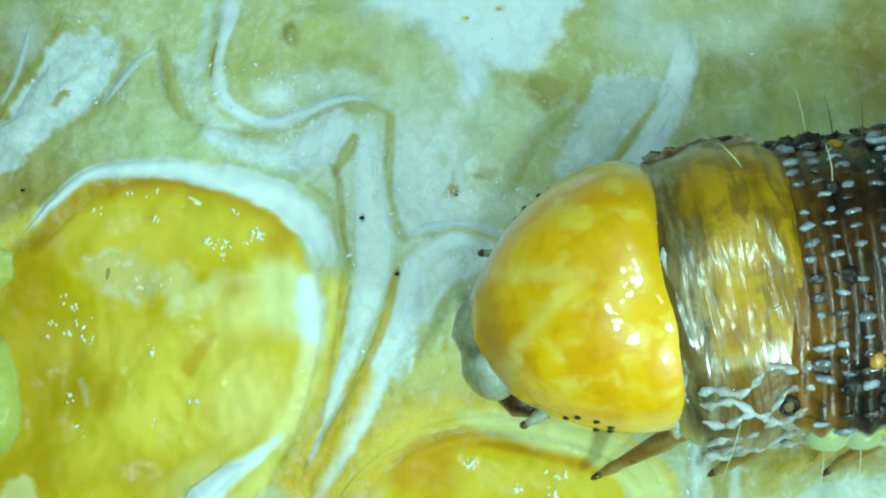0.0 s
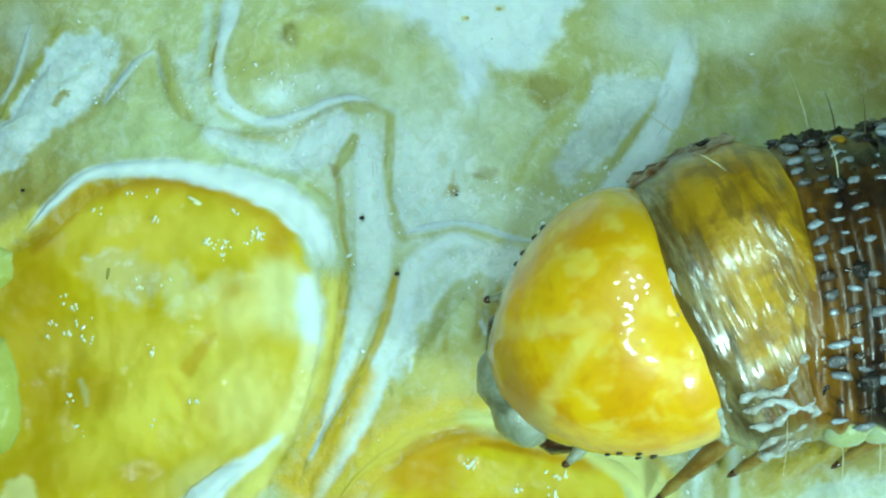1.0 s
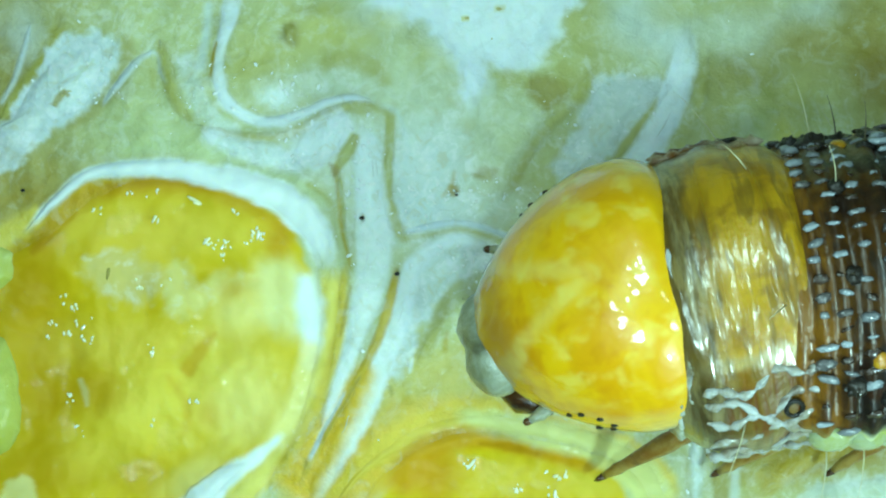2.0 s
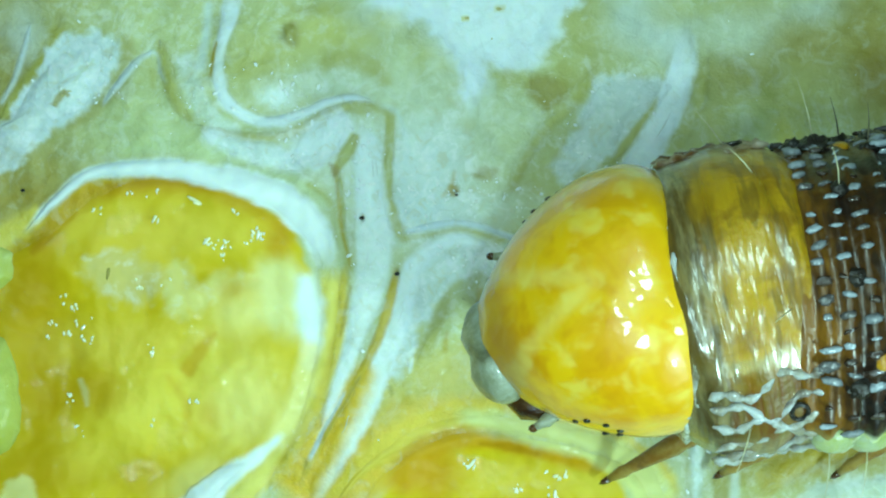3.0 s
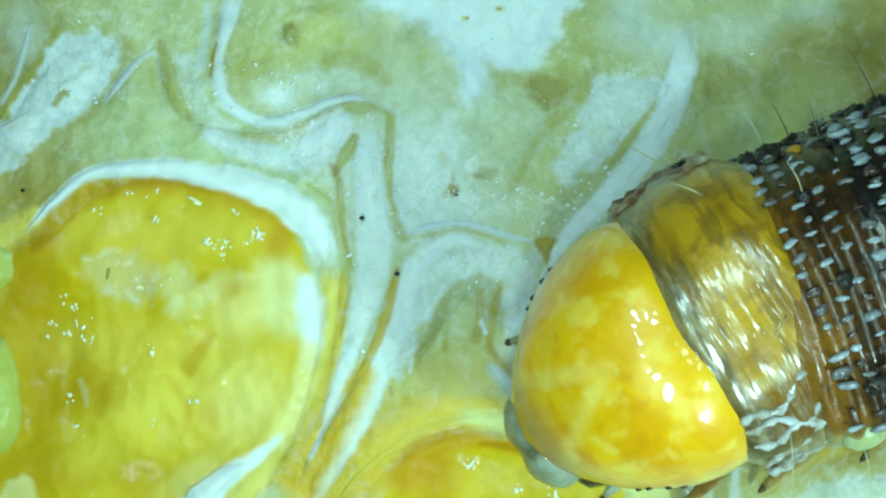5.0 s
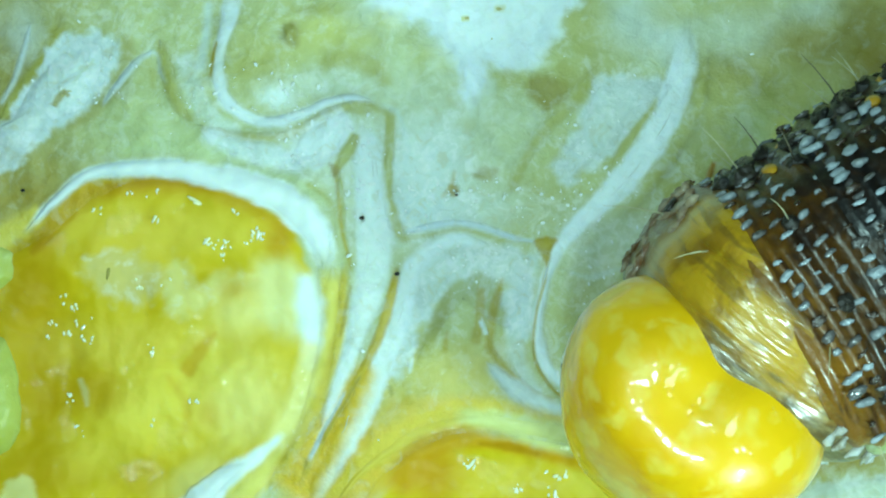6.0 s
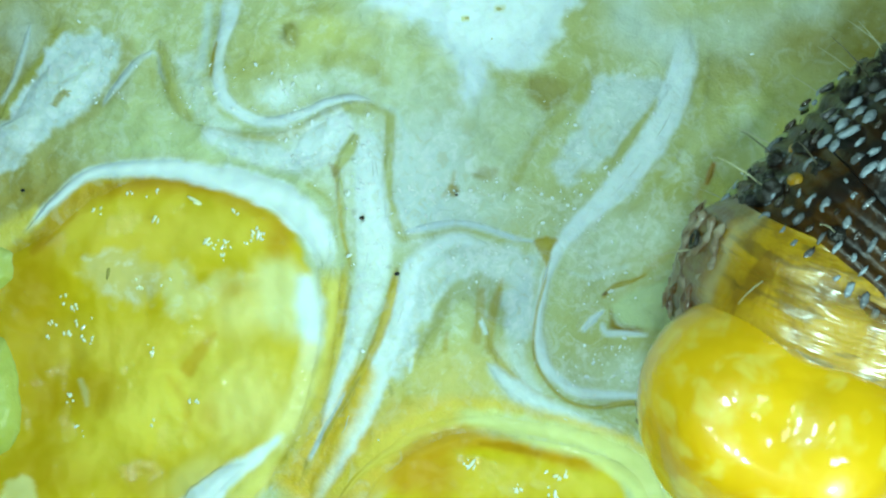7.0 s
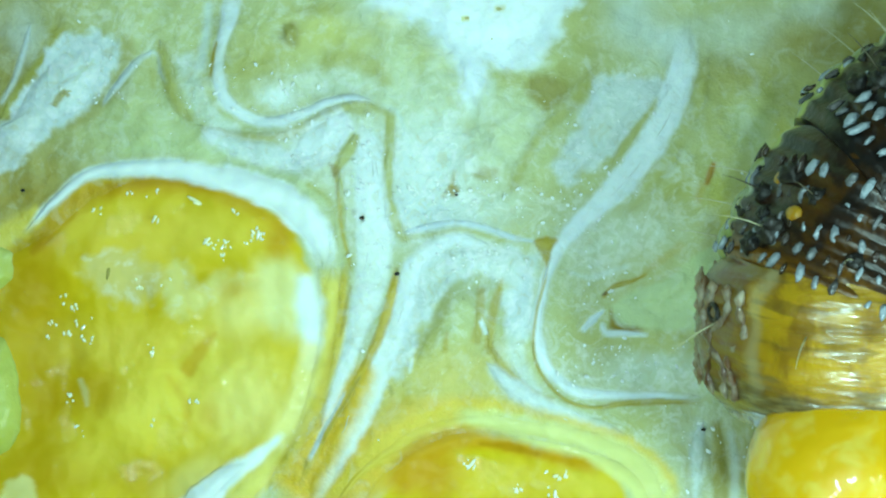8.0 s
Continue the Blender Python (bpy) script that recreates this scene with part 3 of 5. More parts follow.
# beside the small kernel and under the caterpillar
stroke([(2.94, -1.91), (2.86, -2.29), (2.83, -2.93)], [0.102, 0.166, 0.166], WHITE, 0.102, 0.55, 0.6, label="pale crease beside the small kernel")
stroke([(3.09, -1.91), (3.11, -2.29), (3.14, -2.93)], [0.102, 0.153, 0.191], OLIVE, 0.077, 0.8, label="olive crease beside the small kernel")
stroke([(2.53, -2.16), (2.75, -2.35), (2.79, -2.93)], [0.064, 0.089, 0.089], TAN, 0.077, 0.5)
stroke([(3.24, -2.03), (3.29, -2.48), (3.27, -2.93)], [0.077, 0.102, 0.102], WHITE, 0.077, 0.5)
stroke([(3.58, -2.80), (3.93, -2.48), (4.38, -2.26), (4.95, -2.13)], [0.128, 0.217, 0.217, 0.191], OCHRE, 0.102, 0.7, label="tan skin fold under the caterpillar")
patch([(3.90, -2.99), (4.09, -2.70), (4.44, -2.60), (5.00, -2.53), (5.46, -2.54), (5.46, -3.12), (4.06, -3.12)], WHITE, 0.102, 0.5, 0.5, 0.8, label="white pith flake under the caterpillar")
# walls and layers right of the large kernel
stroke([(-0.79, -1.27), (-1.11, -1.78), (-1.43, -2.29), (-1.75, -2.80)], [0.191, 0.383, 0.51, 0.574], YELLOW, 0.255, 1.0)
stroke([(-1.17, 0.90), (-1.15, 0.26), (-1.10, -0.18), (-1.14, -0.63)], [0.077, 0.102, 0.115, 0.077], SKIN, 0.057, 0.8, label="translucent tan skin beside the hull")
stroke([(-1.56, 0.77), (-1.27, 0.45), (-1.17, 0.01)], [0.051, 0.077, 0.077], SKIN, 0.051, 0.8)
stroke([(-1.24, -0.18), (-1.25, -0.63), (-1.31, -1.08), (-1.43, -1.46), (-1.63, -1.84), (-1.89, -2.26), (-2.19, -2.64), (-2.48, -2.96)], [0.281, 0.332, 0.344, 0.344, 0.357, 0.383, 0.408, 0.434], WALL, 0.102, 0.95)
stroke([(-1.10, -0.18), (-1.15, -0.76), (-1.22, -1.14), (-1.33, -1.52), (-1.52, -1.94), (-1.73, -2.32), (-1.97, -2.74)], [0.077, 0.115, 0.14, 0.128, 0.153, 0.166, 0.166], SEAM, 0.102, 0.7, label="tan seam beside the kernel hull")
stroke([(-1.43, -1.59), (-1.62, -2.03), (-1.81, -2.42)], [0.051, 0.077, 0.077], OCHRE, 0.051, 0.6)
stroke([(-0.92, 1.44), (-0.85, 1.09), (-0.82, 0.71), (-0.78, 0.26), (-0.77, 0.01), (-0.82, -0.38), (-0.92, -0.76), (-1.05, -1.17), (-1.22, -1.62), (-1.39, -2.03)], [0.179, 0.306, 0.357, 0.395, 0.395, 0.332, 0.242, 0.166, 0.102, 0.064], BRIGHT, 0.083, 0.72, 0.7, label="white fibrous glume layer with glassy wet specks")
stroke([(-0.98, 1.31), (-1.08, 1.09), (-1.21, 0.90)], [0.102, 0.166, 0.102], SKIN, 0.057, 0.85, label="tan fold beside a white glume layer")
patch([(-1.30, 0.98), (-1.19, 0.95), (-1.17, 0.85), (-1.24, 0.77)], OCHREDARK, 0.045, 0.8, 0, 0.3)
stroke([(-1.22, 0.84), (-1.17, 0.45), (-1.10, 0.07), (-1.05, -0.25)], [0.032, 0.045, 0.045, 0.026], OCHRE, 0.038, 0.65)
stroke([(-1.03, -0.38), (-1.08, -0.63), (-1.17, -1.01)], [0.032, 0.051, 0.032], OCHREDARK, 0.032, 0.6)
stroke([(-0.50, -0.18), (-0.59, -0.57), (-0.71, -0.95), (-0.91, -1.38), (-1.15, -1.79), (-1.39, -2.19), (-1.63, -2.67)], [0.064, 0.108, 0.115, 0.089, 0.077, 0.089, 0.089], SEAM, 0.045, 0.9, label="thin tan seam between two glume layers")
stroke([(-0.92, -1.41), (-1.17, -1.83), (-1.39, -2.23)], [0.026, 0.045, 0.045], OCHREDARK, 0.032, 0.6)
stroke([(-1.10, -1.59), (-1.33, -2.00), (-1.51, -2.39)], [0.032, 0.051, 0.051], WHITE, 0.032, 0.75)
# small kernel
stroke([(-1.43, -2.96), (-0.92, -2.45), (-0.41, -2.10), (0.04, -1.92), (0.55, -1.87), (1.12, -2.00), (1.70, -2.17), (2.14, -2.37), (2.40, -2.61), (2.49, -2.96)], [0.128, 0.191, 0.281, 0.332, 0.357, 0.383, 0.395, 0.421, 0.421, 0.421], RIM, 0.128, 0.8)
stroke([(0.10, -1.89), (0.55, -1.92), (1.12, -2.09), (1.70, -2.26), (2.11, -2.47), (2.33, -2.70), (2.40, -2.99)], [0.128, 0.23, 0.319, 0.37, 0.408, 0.421, 0.421], RIMPALE, 0.115, 0.9)
patch([(-1.17, -3.31), (-0.60, -2.72), (-0.36, -2.42), (-0.09, -2.23), (0.20, -2.13), (0.61, -2.17), (1.06, -2.29), (1.57, -2.39), (1.90, -2.56), (2.07, -2.86), (2.08, -3.57), (-1.17, -3.57)], FLESH, 0.089, 1.0, 0, 0.4)
stroke([(-0.60, -2.80), (-0.31, -2.39), (0.01, -2.17), (0.48, -2.16), (0.99, -2.29), (1.44, -2.39), (1.82, -2.53)], [0.255, 0.332, 0.293, 0.166, 0.14, 0.166, 0.14], AMBER, 0.14, 0.9)
wash((-0.09, -2.54), 0.351, 0.319, 30, AMBER, 0.95)
stroke([(0.36, -2.19), (0.74, -2.24), (1.12, -2.34)], [0.038, 0.089, 0.051], BROWN, 0.064, 0.55)
wash((0.74, -2.61), 0.574, 0.191, 0, FLESHPALE, 0.5, 0.3)
wash((1.70, -2.67), 0.255, 0.191, 0, LEMON, 0.6)
# large kernel
patch([(-4.81, 0.07), (-4.52, 0.36), (-4.17, 0.68), (-3.72, 0.81), (-3.09, 0.82), (-2.51, 0.70), (-2.00, 0.48), (-1.72, 0.26), (-1.59, 0.01), (-1.48, -0.31), (-1.45, -0.76), (-1.52, -1.27), (-1.68, -1.75), (-1.94, -2.23), (-2.32, -2.58), (-2.70, -2.93), (-3.72, -3.88), (-5.96, -3.88), (-6.28, -0.38)], FLESH, 0.077, 1.0, 0, 0.35)
wash((-4.74, -0.76), 0.574, 1.276, 0, HONEY, 0.7)
wash((-4.68, -0.50), 0.306, 0.574, 0, HONEY, 0.95)
wash((-4.49, -1.65), 0.383, 0.478, 0, HONEY, 0.8)
wash((-4.62, -2.48), 0.574, 0.383, 0, HONEY, 0.7)
# amber flesh edge, coloured darker for the shade under the hull rim
stroke([(-4.62, -0.06), (-4.23, 0.44), (-3.79, 0.68), (-3.09, 0.72), (-2.45, 0.59), (-1.94, 0.34), (-1.68, 0.01)], [0.255, 0.281, 0.242, 0.191, 0.191, 0.179, 0.128], AMBER, 0.217, 0.8)
stroke([(-3.85, 0.71), (-3.41, 0.76), (-3.02, 0.76), (-2.58, 0.64)], [0.038, 0.102, 0.089, 0.026], BROWN, 0.089, 0.5)
stroke([(-4.67, -0.06), (-4.52, 0.06), (-4.39, 0.13)], [0.051, 0.089, 0.051], BROWN, 0.077, 0.6)
wash((-3.28, 0.20), 0.893, 0.319, 0, FLESHPALE, 0.55)
wash((-2.58, 0.13), 0.574, 0.255, 0, LEMON, 0.45)
wash((-3.66, -1.08), 0.893, 0.287, 0, FLESHPALE, 0.55)
wash((-1.87, 0.07), 0.159, 0.191, 0, AMBER, 0.7)
patch([(-4.04, -0.12), (-3.53, -0.04), (-3.23, -0.24), (-3.15, -0.47), (-3.47, -0.63), (-3.79, -0.55), (-4.01, -0.38)], MEALY, 0.217, 0.6, 0.8, 1.0)
patch([(-3.07, -0.12), (-2.86, -0.24), (-2.77, -0.41), (-2.45, -0.26), (-2.18, -0.31), (-2.42, -0.47), (-2.70, -0.66), (-3.05, -0.76), (-3.14, -0.50)], MEALYPALE, 0.217, 0.6, 0.7, 1.0)
wash((-2.32, -0.76), 0.306, 0.306, 0, LEMONPALE, 0.85)
wash((-2.45, -1.52), 0.702, 0.638, 0, LEMON, 0.9)
wash((-2.19, -1.78), 0.478, 0.478, 0, LEMONPALE, 0.6)
wash((-3.37, -1.78), 0.542, 0.415, 0, LEMON, 0.85)
wash((-3.85, -2.29), 0.446, 0.255, 0, LEMON, 0.4)
stroke([(-3.09, -1.27), (-2.83, -1.05), (-2.54, -0.85)], [0.038, 0.128, 0.064], FLESHPALE, 0.064, 0.7)
stroke([(-2.53, -0.92), (-2.76, -1.17), (-2.93, -1.43)], [0.038, 0.14, 0.153], AMBER, 0.089, 0.55)
stroke([(-3.15, -1.40), (-2.90, -1.78), (-2.93, -2.16)], [0.064, 0.102, 0.064], AMBER, 0.115, 0.3)
wash((-3.95, -1.59), 0.319, 0.268, 0, HONEY, 0.8)
stroke([(-4.12, -1.46), (-4.07, -1.62), (-4.04, -1.81)], [0.051, 0.089, 0.038], MEALY, 0.051, 0.7)
wash((-3.41, -2.58), 0.319, 0.255, 0, HONEY, 0.6)
wash((-2.83, -2.61), 0.383, 0.204, 35, LEMONPALE, 0.6)
wash((-2.67, -1.87), 0.14, 0.14, 0, AMBER, 0.35)
wash((-2.39, -0.44), 0.191, 0.089, 0, AMBER, 0.3)
patch([(-2.12, -0.24), (-1.78, -0.13), (-1.51, -0.34), (-1.46, -0.76), (-1.52, -1.01), (-1.81, -0.95), (-2.08, -0.73)], MEALYPALE, 0.319, 0.9, 0, 0.5)
stroke([(-1.56, -0.25), (-1.52, -0.63), (-1.48, -1.01), (-1.52, -1.40)], [0.166, 0.319, 0.217, 0.077], BRIGHTCREAM, 0.166, 0.95)
stroke([(-1.49, -1.01), (-1.58, -1.52), (-1.75, -1.92), (-1.95, -2.26)], [0.191, 0.23, 0.23, 0.191], LEMONPALE, 0.128, 0.8)
stroke([(-1.78, -2.05), (-2.10, -2.34), (-2.39, -2.53), (-2.70, -2.80), (-3.02, -3.12)], [0.051, 0.153, 0.242, 0.319, 0.383], BRIGHTCREAM, 0.077, 0.95)
patch([(-4.87, -2.61), (-4.68, -2.58), (-4.60, -2.74), (-4.55, -2.99), (-5.00, -2.99), (-5.00, -2.80)], MEALYPALE, 0.064, 0.7, 0, 0.4)
# hull of the large kernel
stroke([(-5.13, 0.01), (-4.81, 0.23), (-4.52, 0.44)], [0.255, 0.281, 0.191], WALL, 0.128, 0.85)
stroke([(-4.74, 0.17), (-4.46, 0.47), (-4.20, 0.71), (-3.92, 0.87), (-3.53, 0.91), (-3.09, 0.91), (-2.61, 0.82), (-2.16, 0.71), (-1.78, 0.54), (-1.51, 0.29), (-1.36, 0.01), (-1.35, -0.24)], [0.051, 0.102, 0.128, 0.153, 0.191, 0.217, 0.255, 0.306, 0.357, 0.37, 0.357, 0.23], BRIGHTCREAM, 0.07, 0.97)
stroke([(-4.23, 0.76), (-3.92, 0.92), (-3.47, 0.98), (-2.90, 1.00)], [0.051, 0.064, 0.051, 0.026], WHITE, 0.045, 0.6)
stroke([(-1.52, 0.71), (-1.24, 0.36), (-1.15, -0.06), (-1.17, -0.28)], [0.051, 0.077, 0.089, 0.051], SHEETPALE, 0.064, 0.5)


# ---- the cut face of the cob ----
LARGE = [(-4.68, 0.10), (-4.17, 0.55), (-3.53, 0.82), (-2.83, 0.82), (-2.13, 0.63), (-1.59, 0.26), (-1.33, -0.25), (-1.30, -0.89), (-1.43, -1.52), (-1.72, -2.16), (-2.26, -2.74), (-3.09, -3.50), (-4.62, -3.57), (-5.77, -2.42), (-5.77, -0.50)]
SMALL = [(-0.92, -2.74), (-0.28, -2.23), (0.29, -2.05), (1.12, -2.15), (1.89, -2.34), (2.46, -2.86), (2.02, -3.57), (-0.54, -3.57)]


def hollow_in(outline):
    """How deep a point lies inside an outline: 0 outside, 1 well inside."""
    edge = spline(outline, 120, closed=True)
    middle = edge.mean(0)
    d = edge - middle
    angle = np.arctan2(d[:, 1], d[:, 0])
    order = np.argsort(angle)
    angle, far = angle[order], np.hypot(*d.T)[order]
    angle = np.r_[angle - math.tau, angle, angle + math.tau]
    far = np.r_[far, far, far]

    def depth(x, y):
        dx, dy = x - middle[0], y - middle[1]
        u = math.hypot(dx, dy) / np.interp(math.atan2(dy, dx), angle, far)
        k = min(1.0, max(0.0, (0.93 - u) / 0.07))
        return k * k * (3 - 2 * k)
    return depth


def cob_face():
    hollows = [hollow_in(LARGE), hollow_in(SMALL)]
    xs = np.unique(np.round(np.r_[np.linspace(-30, -5.6, 30), np.arange(-5.6, 5.6, 0.026), np.linspace(5.6, 36, 34)], 4))
    ys = np.unique(np.round(np.r_[np.linspace(-22, -3.4, 24), np.arange(-3.4, 3.4, 0.026), np.linspace(3.4, 26, 26)], 4))
    wide = len(xs)
    points = [(x, y, ground_z(x, y) - 1.5 * sum(hollow(x, y) for hollow in hollows)) for y in ys for x in xs]
    faces = [(i + j, i + j + 1, i + j + 1 + wide, i + j + wide) for i in range(0, (len(ys) - 1) * wide, wide) for j in range(wide - 1)]
    last = (len(ys) - 1) * wide
    rim = list(range(wide)) + list(range(2 * wide - 1, last + wide, wide)) + list(range(last + wide - 2, last - 1, -1)) + list(range(last - wide, 0, -wide))
    first = len(points)
    points += [(points[k][0], points[k][1], -6) for k in rim]
    for n, k in enumerate(rim):
        m = (n + 1) % len(rim)
        faces.append((rim[m], k, first + n, first + m))
    mesh = bpy.data.meshes.new("ground")
    mesh.from_pydata([(x * MM, y * MM, z * MM) for x, y, z in points], [], faces)
    mesh.materials.append(M_PITH)
    for f in mesh.polygons:
        f.use_smooth = True
    stain(mesh)
    return tagged(new("ground", mesh), "moist cream and white cut face of a corn cob", "corn cob", kind="structure")


cob_face()


def thing(name, label, category, group=""):
    ob = new(name)
    ob.empty_display_size = MM
    return tagged(ob, label, category, group)


# ---- kernels ----
def kernel_large():
    k = thing("corn_kernel", "large cut yellow corn kernel with wet chewed flesh and white hull", "corn kernel", "cut kernels")
    flesh = mound("flesh", LARGE, 0.0, M_FLESH, k, "", base=0.014, sink=0.02, steep=8, lumps=0.04, lump_size=0.9, dish=0.12, ragged=0.0, creases=0.006, around=300, step=0.028, bumps=[(-2.19, -1.65, 0.55, 0.62, 0.08), (-3.28, -1.97, 0.6, 0.55, 0.08), (-2.64, -0.60, 0.65, 0.3, 0.07), (-4.43, -1.14, 0.4, 0.7, -0.08), (-2.45, 0.13, 0.6, 0.35, 0.06), (-4.23, -2.61, 0.6, 0.4, 0.08)])
    ribbon("hull", [(-4.74, 0.17), (-4.46, 0.47), (-4.20, 0.71), (-3.92, 0.87), (-3.53, 0.91), (-3.09, 0.91), (-2.61, 0.82), (-2.16, 0.71), (-1.78, 0.54), (-1.51, 0.29), (-1.36, 0.01), (-1.35, -0.24)], [0.10, 0.16, 0.20, 0.24, 0.30, 0.36, 0.42, 0.48, 0.54, 0.52, 0.36], 0.022, M_HULL, k, "creamy white hull cut edge", sink=0.022, deep=0.4, sharp=1.8, knobs=0.25, ragged=0.08, point=14)
    ribbon("hull", [(-1.25, -0.18), (-1.27, -0.76), (-1.40, -1.52), (-1.68, -2.10), (-2.25, -2.74), (-2.77, -3.22)], [0.30, 0.40, 0.46, 0.46, 0.50], 0.016, M_HULL, k, "translucent yellow hull wall", sink=0.022, deep=0.4, sharp=1.8, knobs=0.25)
    ribbon("hull", [(-1.82, -2.05), (-2.10, -2.34), (-2.39, -2.53), (-2.70, -2.80), (-3.02, -3.12)], [0.06, 0.18, 0.28, 0.36, 0.42], 0.012, M_HULL, k, "creamy white hull cut edge", base=0.01, sink=0.022, deep=0.4, sharp=1.8, knobs=0.1, ragged=0.08, point=14)
    mound("pulp", [(-5.38, -0.92), (-4.97, -1.01), (-4.81, -1.52), (-4.80, -2.10), (-4.97, -2.34), (-5.38, -2.42)], 0.2, M_PULP, k, base=-0.05, steep=2)
    mound("pulp", [(-5.38, 0.13), (-4.94, 0.10), (-4.76, -0.06), (-4.87, -0.38), (-5.38, -0.63)], 0.12, M_PULP, k, base=-0.05, steep=2)
    low = flesh.ray_cast((-3.78 * MM, -0.25 * MM, 3 * MM), (0, 0, -1))[1].z / MM - ground_z(-3.78, -0.25)
    mound("slit", [(-3.81, -0.18), (-3.76, -0.15), (-3.74, -0.22), (-3.79, -0.36), (-3.82, -0.34)], 0.012, M_AMBER, k, "small brown slit", base=low, lumps=0, sink=0.02)
    return flesh


def kernel_small():
    k = thing("corn_kernel", "small cut corn kernel, amber flesh and pale hull", "corn kernel", "cut kernels")
    flesh = mound("flesh", SMALL, 0.0, M_FLESH, k, base=0.014, sink=0.02, steep=8, lumps=0.05, lump_size=1.4, dish=0.10, ragged=0.0, creases=0.010, around=240, step=0.025)
    ribbon("hull", [(-1.24, -2.90), (-0.89, -2.50), (-0.31, -2.10), (0.36, -1.95), (1.12, -2.05), (1.80, -2.22), (2.24, -2.50), (2.45, -2.96), (2.46, -3.34)], [0.10, 0.20, 0.28, 0.34, 0.38, 0.42, 0.44], 0.010, M_HULL, k, "pale yellow hull cut edge", base=0.0, sink=0.022, deep=0.5, sharp=1.8, knobs=0.1, ragged=0.10)
    return flesh


FLESHES = [kernel_large(), kernel_small()]


def flesh_z(x, y):
    """Height of the chewed flesh under a place, or None beside it."""
    for ob in FLESHES:
        hit, at, *rest = ob.ray_cast((x * MM, y * MM, 3 * MM), (0, 0, -1))
        if hit:
            return at.z / MM
    return None


# ---- papery layers and flakes between the kernels ----
PITS = {
    "white fibrous pith flake with small brown pits": [(-4.29, 1.73, 0.05), (-4.22, 1.78, 0.045), (-4.37, 1.63, 0.035)],
    "bright white lump of pith": [(0.26, 2.60, 0.06), (0.63, 2.70, 0.07), (0.55, 2.37, 0.03)],
    "pale smooth pith lump with brown pits": [(0.13, 0.68, 0.035), (0.40, 1.02, 0.03)],
}


def strands(layer, line, widths, proud, seed):
    """Fine wet fibres that stand out along a white layer."""
    rnd = random.Random(seed)
    run = spline(line, 60)
    side = np.gradient(run, axis=0)
    side = np.stack([-side[:, 1], side[:, 0]], 1) / np.hypot(*side.T)[:, None]
    wide = np.interp(np.linspace(0, 1, 60), np.linspace(0, 1, len(widths)), widths)
    for n in range(5):
        first, long, off = rnd.randrange(4, 42), rnd.randrange(6, 13), rnd.uniform(-0.34, 0.34)
        path = [tuple(run[k] + side[k] * wide[k] * (off + 0.06 * rnd.uniform(-1, 1))) for k in range(first, first + long, 3)]
        ribbon("fibre", path, [0.02, rnd.uniform(0.03, 0.05), 0.02], 0.017, M_STRAND, layer, base=proud * (1 - 4 * off * off) ** 1.6 - 0.010, seed=n, sink=0.008, deep=0.03)


def lay_tissues():
    """Every named band or flake of the cut face is a piece of its own, hardly proud of the pith."""
    for n, (kind, shape, tone, soft, amount, frost, ragged, label) in enumerate(PAINT):
        if not label:
            continue
        if kind == "stroke":
            line, widths = shape
            proud = 0.016 if tone in (WHITE, BRIGHT) else 0.012
            ob = ribbon("glume", line, [w + soft for w in widths], min(proud, 0.14 * max(widths)), M_LAYER, seed=n, ragged=0.15, sharp=1.6)
            tagged(ob, label, "glume layer", "glume layers")
            if tone in (WHITE, BRIGHT) and max(widths) > 0.1:
                strands(ob, line, widths, proud, n)
        else:
            ob = mound("pith_flake", shape, 0.03 if tone in (WHITE, BRIGHT) else 0.012, M_LAYER, seed=n, lumps=0.02, lump_size=3, ragged=0.05, step=0.035, around=160)
            tagged(ob, label, "pith flake", "pith flakes")
            for x, y, size in PITS.get(label, ()):
                ring = [(x + size * math.cos(a) * (1 + 0.3 * math.sin(3 * a + x)), y + 0.6 * size * math.sin(a)) for a in np.linspace(0, math.tau, 8, endpoint=False)]
                top = ob.ray_cast((x * MM, y * MM, 3 * MM), (0, 0, -1))[1].z / MM - ground_z(x, y)
                mound("pit", ring, 0.004, M_PIT, ob, "small brown pit", base=top, lumps=0, sink=0.012, seed=n, around=40)


lay_tissues()


# ---- crumbs ----
def crumb(x, y, size, seed):
    bm = bmesh.new()
    ball(bm, (0, 0, 0), (size, size * 0.7, size * 0.6), 6, 8)
    for v in bm.verts:
        v.co *= 1 + 0.4 * rough(v.co.x / size, v.co.y / size, 1.5, seed)
    ob = part("frass_dust_crumb", bm, M_BLACK)
    ob.location = (x * MM, y * MM, (ground_z(x, y) + 0.09 + size * 0.3) * MM)
    return tagged(ob, "tiny dark frass crumb and lens dust speck on the moist pith", "crumb", "frass crumbs")


M_BLACK = tissue("black_wart", (0.010, 0.010, 0.010), (0.025, 0.02, 0.015), (0.006, 0.006, 0.006), 0.5, 3, 12, rough=0.3, wet=0.4, sss=0.0)
# the fourth is a dust speck of the lens, laid on the pith
for n, (x, y, r) in enumerate(((-4.73, 0.66, 0.03), (-0.91, 0.35, 0.035), (-0.52, -0.28, 0.035), (2.93, -2.03, 0.03), (0.15, 0.61, 0.02))):
    crumb(x, y, r, n)


